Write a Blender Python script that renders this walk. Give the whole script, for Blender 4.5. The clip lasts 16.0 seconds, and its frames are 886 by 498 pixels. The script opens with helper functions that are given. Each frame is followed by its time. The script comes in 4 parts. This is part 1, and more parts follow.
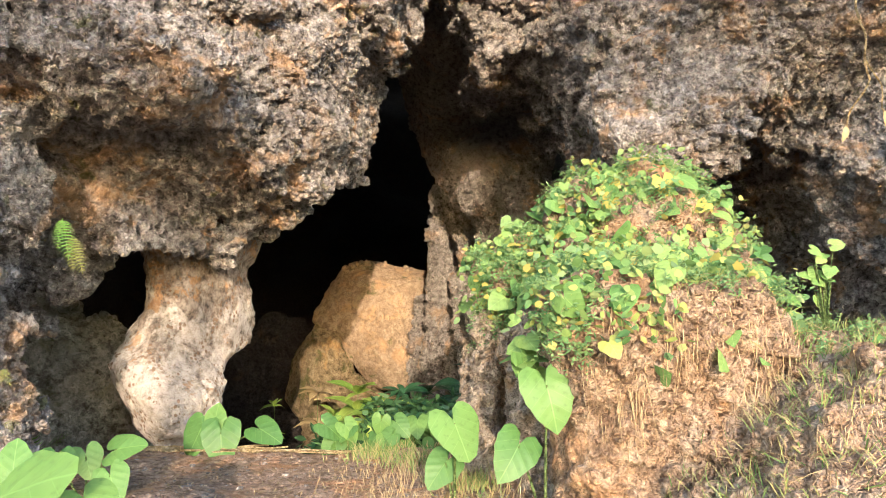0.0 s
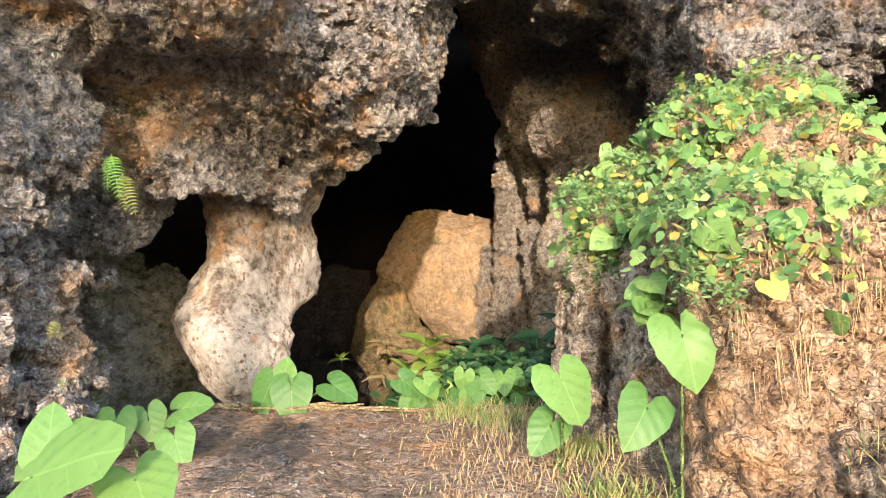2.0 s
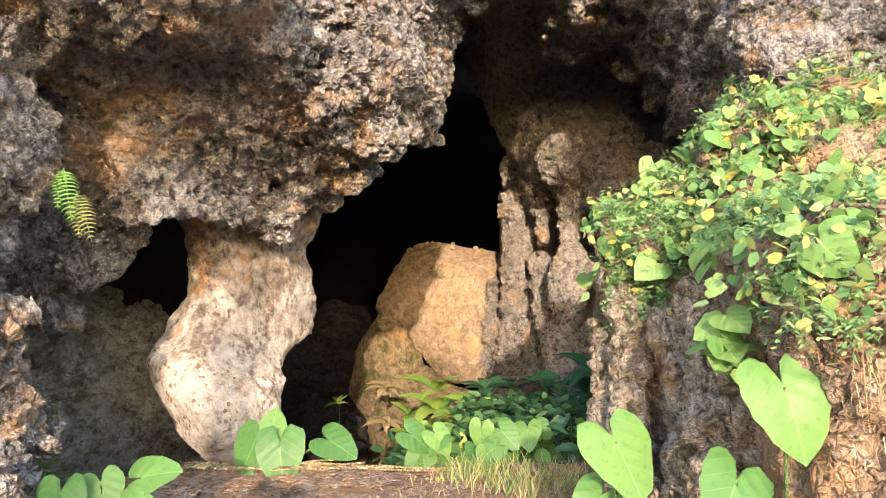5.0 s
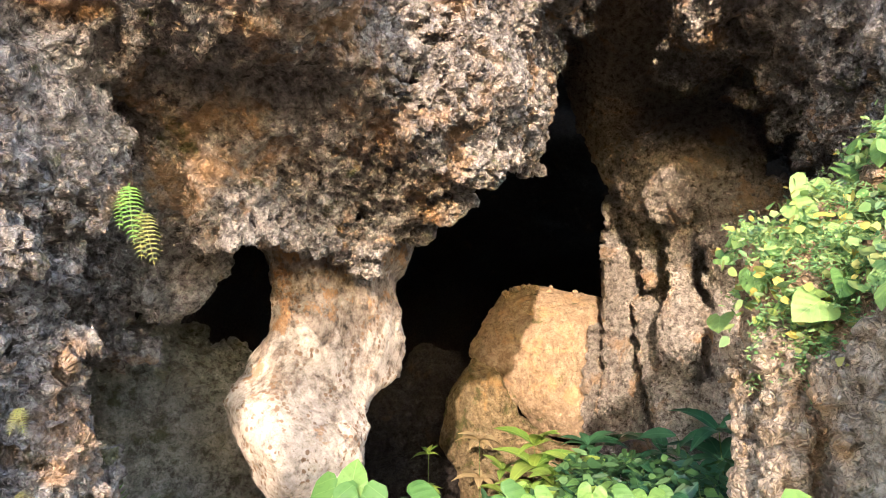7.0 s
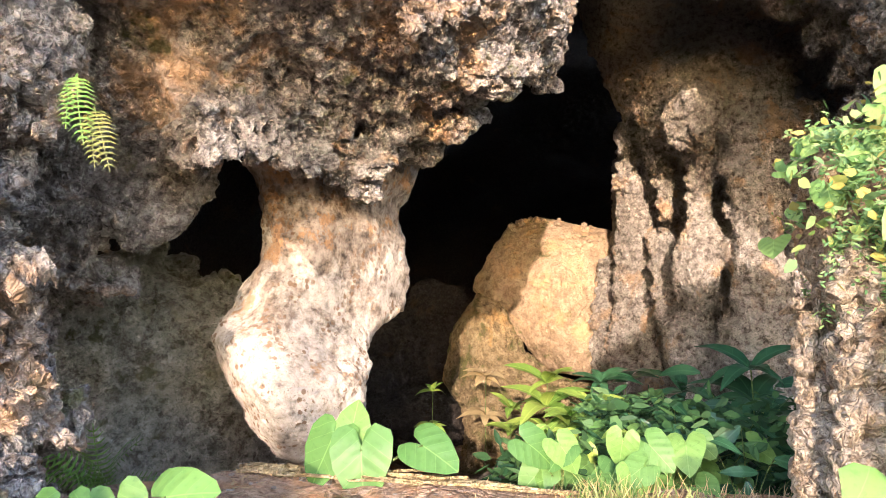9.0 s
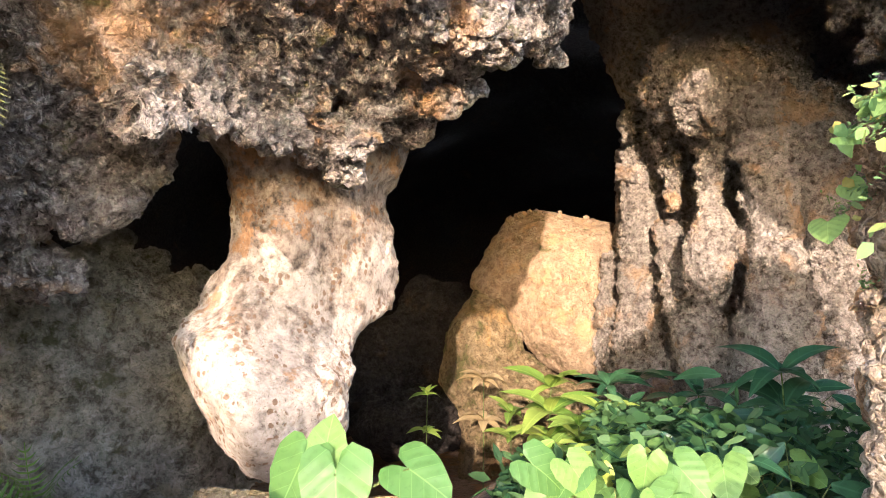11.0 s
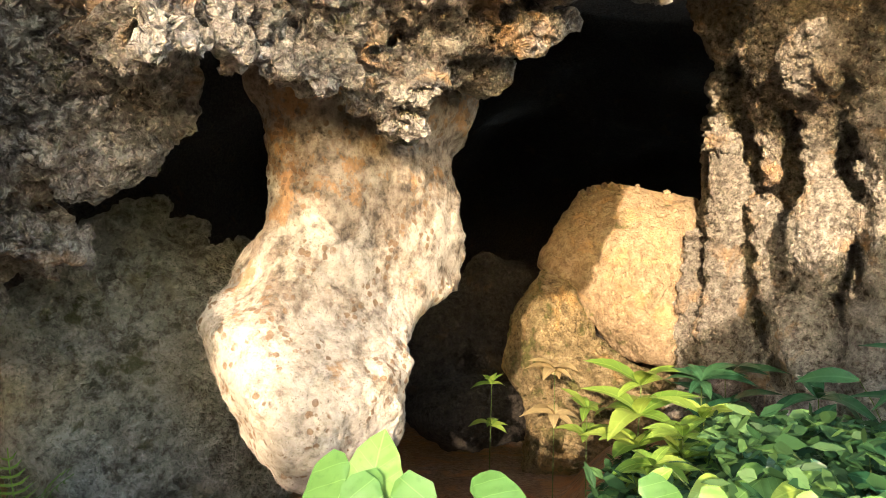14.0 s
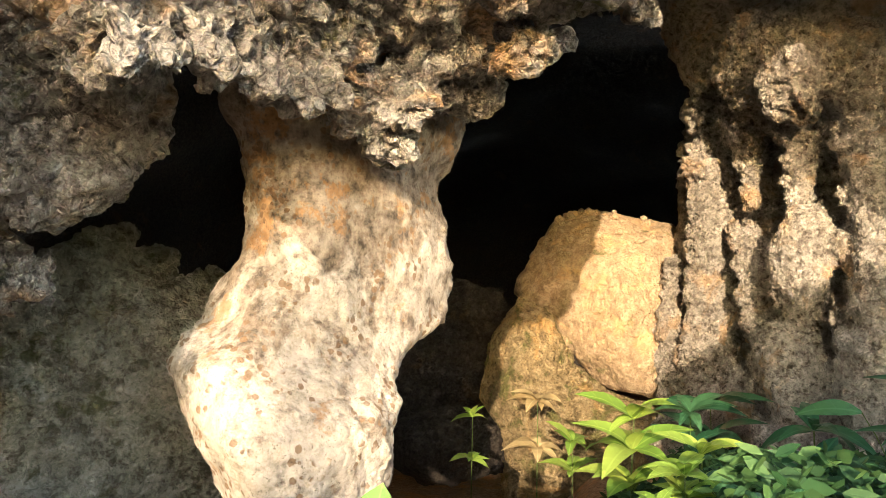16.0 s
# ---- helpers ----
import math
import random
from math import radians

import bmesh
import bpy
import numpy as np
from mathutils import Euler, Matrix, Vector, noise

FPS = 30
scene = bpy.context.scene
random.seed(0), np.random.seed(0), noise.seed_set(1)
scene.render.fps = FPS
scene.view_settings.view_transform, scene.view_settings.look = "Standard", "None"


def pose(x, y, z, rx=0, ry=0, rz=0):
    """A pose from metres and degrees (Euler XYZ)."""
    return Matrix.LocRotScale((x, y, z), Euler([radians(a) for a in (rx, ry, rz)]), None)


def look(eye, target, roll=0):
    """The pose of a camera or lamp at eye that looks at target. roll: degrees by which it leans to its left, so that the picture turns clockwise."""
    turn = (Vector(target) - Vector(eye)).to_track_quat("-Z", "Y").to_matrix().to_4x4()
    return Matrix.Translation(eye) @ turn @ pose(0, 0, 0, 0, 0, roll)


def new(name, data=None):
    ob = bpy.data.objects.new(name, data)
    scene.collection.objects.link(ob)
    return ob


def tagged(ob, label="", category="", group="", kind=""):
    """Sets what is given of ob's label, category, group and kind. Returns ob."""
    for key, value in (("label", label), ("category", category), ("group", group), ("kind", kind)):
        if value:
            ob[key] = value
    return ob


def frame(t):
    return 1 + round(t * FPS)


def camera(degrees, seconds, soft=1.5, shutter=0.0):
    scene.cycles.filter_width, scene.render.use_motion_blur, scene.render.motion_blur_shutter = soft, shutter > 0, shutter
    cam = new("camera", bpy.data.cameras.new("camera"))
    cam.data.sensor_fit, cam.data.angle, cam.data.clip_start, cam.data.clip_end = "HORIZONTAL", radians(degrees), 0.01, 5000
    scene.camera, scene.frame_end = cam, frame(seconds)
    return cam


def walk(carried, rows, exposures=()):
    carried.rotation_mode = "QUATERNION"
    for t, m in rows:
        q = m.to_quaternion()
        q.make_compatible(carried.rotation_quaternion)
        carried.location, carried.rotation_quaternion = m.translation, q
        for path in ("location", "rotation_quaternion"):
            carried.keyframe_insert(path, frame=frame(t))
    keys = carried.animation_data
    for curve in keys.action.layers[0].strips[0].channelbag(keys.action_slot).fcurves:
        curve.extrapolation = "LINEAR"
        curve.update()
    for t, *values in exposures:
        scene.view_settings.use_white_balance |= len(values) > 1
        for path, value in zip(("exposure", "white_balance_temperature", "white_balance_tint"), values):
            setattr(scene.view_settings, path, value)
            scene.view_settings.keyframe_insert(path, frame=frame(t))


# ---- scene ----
cam = camera(62.0, 16.0, soft=0.7)
PATH = [
    (0, (0.005, 0.026, 1.438), (-0.011, 2.016, 1.641), -0.2),
    (0.5, (-0.067, 0.182, 1.439), (-0.114, 2.167, 1.677), -0.3),
    (1, (-0.165, 0.368, 1.431), (-0.247, 2.353, 1.66), -0.4),
    (1.5, (-0.224, 0.571, 1.37), (-0.353, 2.559, 1.548), -0.6),
    (2, (-0.278, 0.776, 1.365), (-0.445, 2.768, 1.446), -0.9),
    (2.5, (-0.35, 0.981, 1.342), (-0.503, 2.971, 1.474), -1.2),
    (3, (-0.388, 1.102, 1.367), (-0.524, 3.092, 1.518), -1.3),
    (3.5, (-0.38, 1.281, 1.367), (-0.519, 3.27, 1.529), -1.4),
    (3.7, (-0.379, 1.337, 1.379), (-0.52, 3.326, 1.54), -1.4),
    (5.8, (-0.51, 1.864, 1.352), (-0.718, 3.84, 1.582), -0.7),
    (6, (-0.513, 1.955, 1.342), (-0.769, 3.921, 1.606), -0.5),
    (6.5, (-0.53, 2.119, 1.361), (-0.888, 4.061, 1.676), 0.2),
    (7, (-0.589, 2.263, 1.347), (-0.995, 4.198, 1.652), 0.4),
    (7.5, (-0.679, 2.417, 1.366), (-1.059, 4.359, 1.662), 0.4),
    (8, (-0.739, 2.494, 1.336), (-1.116, 4.443, 1.579), 0.4),
    (8.5, (-0.768, 2.658, 1.291), (-1.171, 4.614, 1.411), 0.4),
    (8.7, (-0.774, 2.746, 1.307), (-1.184, 4.699, 1.443), 0.4),
    (10.8, (-0.878, 3.498, 1.287), (-1.266, 5.455, 1.429), 0.1),
    (11, (-0.884, 3.553, 1.296), (-1.286, 5.508, 1.428), 0.1),
    (11.5, (-0.909, 3.673, 1.314), (-1.373, 5.616, 1.419), 0.4),
    (12, (-1.003, 3.889, 1.274), (-1.543, 5.814, 1.335), 0.7),
    (12.5, (-1.07, 4.052, 1.262), (-1.593, 5.982, 1.298), 0.6),
    (13, (-1.118, 4.246, 1.268), (-1.648, 6.174, 1.297), 0.6),
    (13.5, (-1.141, 4.382, 1.292), (-1.688, 6.305, 1.339), 0.9),
    (14, (-1.192, 4.466, 1.305), (-1.748, 6.386, 1.377), 1.1),
    (14.5, (-1.326, 4.577, 1.338), (-1.881, 6.496, 1.438), 0.9),
    (15, (-1.389, 4.642, 1.351), (-1.918, 6.567, 1.47), 0.9),
    (15.5, (-1.388, 4.673, 1.345), (-1.888, 6.604, 1.48), 0.8),
    (16, (-1.384, 4.68, 1.34), (-1.856, 6.618, 1.483), 0.7),
]
walk(cam, [(t, look(eye, target, roll)) for t, eye, target, roll in PATH],
     [(0, 2.85, 5900, 15), (3.5, 2.95, 5900, 16), (6, 3.15, 5900, 18), (8.5, 3.45, 5800, 21), (11, 3.5, 5800, 23), (12.6, 3.5, 5800, 23), (13.6, 3.5, 6500, 11), (16, 3.5, 6500, 10)])

# world, sun
SUN_AZ, SUN_EL = 6.0, 11.0      # degrees right of straight behind the walker, above the horizon
world = bpy.data.worlds.new("sky")
scene.world = world
world.use_nodes = True
wn = world.node_tree.nodes
sky = wn.new("ShaderNodeTexSky")
sky.sky_type = "NISHITA"
sky.sun_disc = False
sky.sun_elevation = radians(SUN_EL)
sky.sun_rotation = radians(180 - SUN_AZ)
world.node_tree.links.new(sky.outputs[0], wn["Background"].inputs[0])
wn["Background"].inputs[1].default_value = 0.15
sun_way = Vector((-math.sin(radians(SUN_AZ)) * math.cos(radians(SUN_EL)), math.cos(radians(SUN_AZ)) * math.cos(radians(SUN_EL)), -math.sin(radians(SUN_EL))))
sun = new("sun", bpy.data.lights.new("sun", "SUN"))
sun.data.energy, sun.data.angle, sun.data.color = 1.08, radians(0.6), (1.0, 0.79, 0.55)
sun.matrix_world = look(-sun_way * 60, (0, 0, 0))


# ---- noise on arrays of points ----
def hashed(i, j, k, seed):
    h = i * np.uint32(374761393) + j * np.uint32(668265263) + k * np.uint32(2147483647) + np.uint32(seed * 1274126177 & 0xFFFFFFFF)
    h = (h ^ (h >> np.uint32(13))) * np.uint32(1274126177)
    h = (h ^ (h >> np.uint32(16))) * np.uint32(2246822519)
    return ((h ^ (h >> np.uint32(15))) & np.uint32(0xFFFFFF)).astype(np.float32) * np.float32(1 / 0xFFFFFF)


def value_noise(p, size, seed):
    """Smooth noise in -1..1 with cells of the given size."""
    q = p / np.float32(size)
    c = np.floor(q)
    f = (q - c).astype(np.float32)
    f = f * f * (3 - 2 * f)
    c = c.astype(np.int32).astype(np.uint32)
    total = 0
    for a in (0, 1):
        wa = f[:, 0] if a else 1 - f[:, 0]
        for b in (0, 1):
            wb = f[:, 1] if b else 1 - f[:, 1]
            for d in (0, 1):
                wd = f[:, 2] if d else 1 - f[:, 2]
                total = total + wa * wb * wd * hashed(c[:, 0] + np.uint32(a), c[:, 1] + np.uint32(b), c[:, 2] + np.uint32(d), seed)
    return total * 2 - 1


def fractal(p, size, seed, octaves=3):
    total, amp = 0, 1.0
    for n in range(octaves):
        total = total + amp * value_noise(p, size / 2.03**n, seed + 17 * n)
        amp *= 0.5
    return total


def cells(p, size, seed):
    """Distances to the two nearest of scattered points, in cells, and a chance number of the nearest: blocks and the cracks between them."""
    q = p / np.float32(size)
    c = np.floor(q).astype(np.int32)
    f = (q - c).astype(np.float32)
    one = np.full(len(p), 9.0, np.float32)
    two = np.full(len(p), 9.0, np.float32)
    mark = np.zeros(len(p), np.float32)
    for a in (-1, 0, 1):
        for b in (-1, 0, 1):
            for d in (-1, 0, 1):
                i, j, k = [(c[:, n] + o).astype(np.uint32) for n, o in enumerate((a, b, d))]
                h = hashed(i, j, k, seed)
                x = a + h - f[:, 0]
                y = b + (h * np.float32(67.13)) % 1 - f[:, 1]
                z = d + (h * np.float32(931.7)) % 1 - f[:, 2]
                far = x * x + y * y + z * z
                near = far < one
                two = np.where(near, one, np.minimum(two, far))
                mark = np.where(near, (h * np.float32(17.31)) % 1, mark)
                one = np.where(near, far, one)
    return np.sqrt(one), np.sqrt(two), mark


# ---- solids, as distances that are negative inside ----
def ellipsoid(p, centre, radii, lean=None):
    q = p - np.float32(centre)
    if lean is not None:
        q = q @ np.array(Euler([radians(a) for a in lean]).to_matrix(), np.float32)
    k = np.linalg.norm(q / np.float32(radii), axis=1)
    return (k - 1) * np.float32(min(radii) * 0.6 + max(radii) * 0.4)


def stone_box(p, centre, half, soft, lean=None):
    q = p - np.float32(centre)
    if lean is not None:
        q = q @ np.array(Euler([radians(a) for a in lean]).to_matrix(), np.float32)
    q = np.abs(q) - (np.float32(half) - np.float32(soft))
    return np.linalg.norm(np.maximum(q, 0), axis=1) + np.minimum(q.max(1), 0) - np.float32(soft)


def limb(p, a, b, ra, rb, squash=1.0):
    """A tapered bar from a to b, squashed front to back."""
    s = np.float32((1, 1 / squash, 1))
    a, b, q = np.float32(a) * s, np.float32(b) * s, p * s
    ab = b - a
    h = np.clip(((q - a) @ ab) / (ab @ ab), 0, 1)
    return (np.linalg.norm(q - a - h[:, None] * ab, axis=1) - (ra + (rb - ra) * h)) * min(1, squash)


def join(a, b, k=0.15):
    h = np.maximum(k - np.abs(a - b), 0) / k
    return np.minimum(a, b) - h * h * k * 0.25


def cut(a, b, k=0.1):
    return -join(-a, b, k)


def smoothstep(x, a, b):
    t = np.clip((x - a) / (b - a), 0, 1)
    return t * t * (3 - 2 * t)


def outline(x, z, corners):
    """Distance to a closed outline in two axes, negative inside."""
    best = np.full(len(x), 1e9, np.float32)
    inside = np.zeros(len(x), bool)
    for (ax, az), (bx, bz) in zip(corners, corners[1:] + corners[:1]):
        ex, ez = bx - ax, bz - az
        t = np.clip(((x - ax) * ex + (z - az) * ez) / (ex * ex + ez * ez), 0, 1)
        best = np.minimum(best, (x - ax - t * ex) ** 2 + (z - az - t * ez) ** 2)
        if ez:
            inside ^= ((az > z) != (bz > z)) & (x < ax + (z - az) * ex / ez)
    return np.where(inside, -1, 1) * np.sqrt(best)


def spread(x, z, marks, soft=0.25):
    """A smooth sheet through a few marks (x, z, depth)."""
    top = bottom = 0
    for mx, mz, d in marks:
        w = 1 / ((x - mx) ** 2 + (z - mz) ** 2 + soft**2) ** 1.6
        top, bottom = top + w * d, bottom + w
    return top / bottom


# ---- from solids to meshes ----
def skin(lo, hi, h, solid, rough=None, band=0.58):
    """Vertices and quads of the surface of a solid."""
    n = [int(math.ceil((b - a) / h)) + 1 for a, b in zip(lo, hi)]
    axes = [lo[i] + h * np.arange(n[i], dtype=np.float32) for i in range(3)]
    grid = np.stack(np.meshgrid(*axes, indexing="ij"), -1).reshape(-1, 3).astype(np.float32)
    # first a coarse look, then only the points near the surface
    k = 4
    few = [np.minimum(np.arange(0, m + k - 1, k), m - 1) for m in n]
    some = np.stack(np.meshgrid(*[a[f] for a, f in zip(axes, few)], indexing="ij"), -1).reshape(-1, 3).astype(np.float32)
    c = solid(some).astype(np.float32).reshape([len(f) for f in few])
    pick = [np.clip((np.arange(m) + k // 2) // k, 0, len(f) - 1) for m, f in zip(n, few)]
    d = c[np.ix_(*pick)].ravel()
    near = np.abs(d) < band + 0.9 * k * h
    d[near] = solid(grid[near]).astype(np.float32)
    if rough is not None:
        near = np.abs(d) < band
        d[near] += rough(grid[near])
    d = d.reshape(n)
    for ax in range(3):     # closed at the box
        for end in (0, -1):
            s = [slice(None)] * 3
            s[ax] = end
            d[tuple(s)] = np.maximum(d[tuple(s)], 0.02)
    corner = {}
    total = np.zeros([m - 1 for m in n], np.int8)
    for a in (0, 1):
        for b in (0, 1):
            for c in (0, 1):
                corner[a, b, c] = d[a:n[0] - 1 + a, b:n[1] - 1 + b, c:n[2] - 1 + c]
                total += corner[a, b, c] < 0
    mixed = (total > 0) & (total < 8)
    idx = np.full(mixed.shape, -1, np.int64)
    where = np.argwhere(mixed)
    idx[mixed] = np.arange(len(where))
    sums, count = np.zeros((len(where), 3)), np.zeros(len(where))
    vals = {k: v[mixed] for k, v in corner.items()}
    keys = list(vals)
    for u in keys:
        for v in keys:
            if sum(abs(x - y) for x, y in zip(u, v)) == 1 and u < v:
                da, db = vals[u], vals[v]
                m = (da < 0) != (db < 0)
                t = np.where(m, da / np.where(m, da - db, 1), 0)
                at = np.array(u) + t[:, None] * (np.array(v) - np.array(u))
                sums += at * m[:, None]
                count += m
    verts = np.array(lo) + h * (where + sums / count[:, None])
    quads = []
    for ax in range(3):
        o1, o2 = (ax + 1) % 3, (ax + 2) % 3
        s0, s1 = [slice(1, -1)] * 3, [slice(1, -1)] * 3
        s0[ax], s1[ax] = slice(0, -1), slice(1, None)
        a, b = d[tuple(s0)] < 0, d[tuple(s1)] < 0
        flip = np.argwhere(a != b)
        if not len(flip):
            continue
        going = a[tuple(flip.T)]
        base = flip.copy()
        base[:, o1] += 1
        base[:, o2] += 1
        ring = []
        for u, v in ((0, 0), (1, 0), (1, 1), (0, 1)):
            c = base.copy()
            c[:, o1] -= u
            c[:, o2] -= v
            ring.append(idx[tuple(c.T)])
        q = np.stack(ring, 1)
        q[~going] = q[~going][:, ::-1]
        quads.append(q)
    return whole(verts, np.concatenate(quads))


def whole(verts, quads):
    """Leaves out loose crumbs that hang in the air."""
    label = np.arange(len(verts))
    while True:
        low = label[quads].min(1)
        then = label.copy()
        for i in range(4):
            np.minimum.at(then, quads[:, i], low)
        then = then[then]
        then = then[then]
        if (then == label).all():
            break
        label = then
    size = np.bincount(label, minlength=len(verts))
    keep = size[label] >= 0.2 * size.max()
    number = np.cumsum(keep) - 1
    quads = quads[keep[quads[:, 0]]]
    return verts[keep], number[quads]


def finer(verts, quads):
    """Each quad into four."""
    e = np.stack([quads, np.roll(quads, -1, 1)], -1)
    key = np.sort(e.reshape(-1, 2), 1)
    code = key[:, 0] * len(verts) + key[:, 1]
    u, inv = np.unique(code, return_inverse=True)
    mid = (verts[u // len(verts)] + verts[u % len(verts)]) / 2
    em = len(verts) + inv.reshape(-1, 4)
    fc = len(verts) + len(u) + np.arange(len(quads))
    out = np.concatenate([verts, mid, verts[quads].mean(1)])
    made = [np.stack([quads[:, i], em[:, i], fc, em[:, i - 1]], 1) for i in range(4)]
    return out, np.concatenate(made)


def normals_of(verts, quads):
    a = np.cross(verts[quads[:, 2]] - verts[quads[:, 0]], verts[quads[:, 3]] - verts[quads[:, 1]])
    n = np.zeros_like(verts)
    for i in range(4):
        for c in range(3):
            n[:, c] += np.bincount(quads[:, i], a[:, c], len(verts))
    return n / np.maximum(np.linalg.norm(n, axis=1), 1e-9)[:, None]


def mesh_of(name, verts, quads, material, smooth=True):
    me = bpy.data.meshes.new(name)
    me.vertices.add(len(verts))
    me.vertices.foreach_set("co", np.asarray(verts, np.float32).ravel())
    me.loops.add(quads.size)
    me.loops.foreach_set("vertex_index", quads.astype(np.int32).ravel())
    me.polygons.add(len(quads))
    k = quads.shape[1]
    me.polygons.foreach_set("loop_start", np.arange(0, quads.size, k, dtype=np.int32))
    me.polygons.foreach_set("loop_total", np.full(len(quads), k, np.int32))
    me.polygons.foreach_set("use_smooth", np.full(len(quads), smooth))
    me.materials.append(material)
    me.update()
    me.validate()
    return me


def clods(p, big=0.34, amp=0.10, seed=3):
    """Blocks, lumps and crevices of weathered tufa, some parts smooth and some deeply broken."""
    warp = np.stack([value_noise(p, big * 0.8, seed + 40 + i) for i in range(3)], 1) * np.float32(big * 0.3)
    wild = np.clip(0.75 + 0.8 * value_noise(p, 1.3, seed + 9), 0.15, 1.3)
    one, two, mark = cells(p * np.float32((1, 1, 1.35)) + warp, big, seed)
    return wild * amp * (one * 1.3 - 0.85 + 1.3 * (mark - 0.5) + 0.6 * np.clip(0.16 - (two - one), 0, 0.16) / 0.16)


def rock(name, lo, hi, h, solid, material, splits=1, big=0.34, amp=0.10, fine=0.028, seed=3, wave=0.16, wave_size=1.1, plain=0.6, sharp=False):
    """A rock: its solid, broken up by blocks of several sizes. plain: how much of it is broken finely."""
    def rough(p):
        return wave * fractal(p, wave_size, seed + 70, 3) * 0.6 + clods(p, big, amp, seed)
    verts, quads = skin(lo, hi, h, solid, rough)
    for _ in range(splits):
        verts, quads = finer(verts, quads)
    p = verts.astype(np.float32)
    nrm = normals_of(verts, quads)
    wild = np.clip(plain + 0.8 * value_noise(p, 0.7, seed + 90), 0.12, 1.4)
    warp = np.stack([value_noise(p, 0.1, seed + 60 + i) for i in range(3)], 1)
    one, two, mark = cells(p * np.float32((1, 1, 1.3)) + 0.045 * warp, 0.15, seed + 20)
    out = fine * wild * (0.5 - one + 1.5 * (mark - 0.5) - 0.8 * np.clip(0.14 - (two - one), 0, 0.14) / 0.14)
    one, two, mark = cells(p + 0.015 * warp, 0.062, seed + 25)
    out += fine * 0.5 * wild * (0.5 - one + 1.3 * (mark - 0.5))
    out += fine * 0.4 * value_noise(p, 0.035, seed + 30)
    verts = verts + nrm * out[:, None] + 0.014 * warp * wild[:, None]
    return new(name, mesh_of(name, verts, quads, material, not sharp))


# ---- materials ----
class Nodes:
    """A small writer of node materials."""
    def __init__(self, name, rough=0.9):
        self.mat = bpy.data.materials.new(name)
        self.mat.use_nodes = True
        self.tree = self.mat.node_tree
        self.bsdf = self.tree.nodes["Principled BSDF"]
        self.bsdf.inputs["Roughness"].default_value = rough
        self.bsdf.inputs["Specular IOR Level"].default_value = 0.25
        self.place = self.add("ShaderNodeTexCoord").outputs["Object"]

    def add(self, kind, **inputs):
        node = self.tree.nodes.new(kind)
        for key, value in inputs.items():
            self.feed(node.inputs[key.replace("_", " ")], value)
        return node

    def feed(self, socket, value):
        if isinstance(value, bpy.types.NodeSocket):
            self.tree.links.new(value, socket)
        else:
            socket.default_value = value

    def noise(self, scale, detail=4.0, rough=0.55, at=None, distort=0.0):
        n = self.add("ShaderNodeTexNoise", Scale=scale, Detail=detail, Roughness=rough, Distortion=distort, Vector=at or self.place)
        return n.outputs["Fac"]

    def voronoi(self, scale, feature="F1", at=None):
        n = self.add("ShaderNodeTexVoronoi", Scale=scale, Vector=at or self.place)
        n.feature = feature
        return n.outputs["Distance"]

    def ramp(self, fac, *stops):
        n = self.add("ShaderNodeValToRGB", Fac=fac)
        r = n.color_ramp
        while len(r.elements) < len(stops):
            r.elements.new(0.5)
        for e, (at, colour) in zip(r.elements, stops):
            e.position, e.color = at, (*colour, 1) if len(colour) == 3 else colour
        return n.outputs["Color"]

    def step(self, fac, a, b):
        n = self.add("ShaderNodeMapRange", Value=fac)
        n.inputs["From Min"].default_value, n.inputs["From Max"].default_value = a, b
        n.interpolation_type = "SMOOTHSTEP"
        return n.outputs["Result"]

    def mix(self, fac, a, b, blend="MIX"):
        n = self.tree.nodes.new("ShaderNodeMix")
        n.data_type, n.blend_type = "RGBA", blend
        for socket, value in ((n.inputs[0], fac), (n.inputs[6], a), (n.inputs[7], b)):
            if isinstance(value, tuple) and len(value) == 3:
                value = (*value, 1)
            self.feed(socket, value)
        return n.outputs[2]

    def maths(self, op, a, b=0.0):
        n = self.tree.nodes.new("ShaderNodeMath")
        n.operation = op
        self.feed(n.inputs[0], a)
        self.feed(n.inputs[1], b)
        return n.outputs[0]

    def bump(self, height, depth, strength=1.0, before=None):
        n = self.add("ShaderNodeBump", Height=height, Distance=depth, Strength=strength)
        if before is not None:
            self.feed(n.inputs["Normal"], before)
        return n.outputs["Normal"]

    def done(self, colour, normal=None, rough=None):
        self.feed(self.bsdf.inputs["Base Color"], colour if not isinstance(colour, tuple) else (*colour, 1))
        if normal is not None:
            self.feed(self.bsdf.inputs["Normal"], normal)
        if rough is not None:
            self.feed(self.bsdf.inputs["Roughness"], rough)
        return self.mat


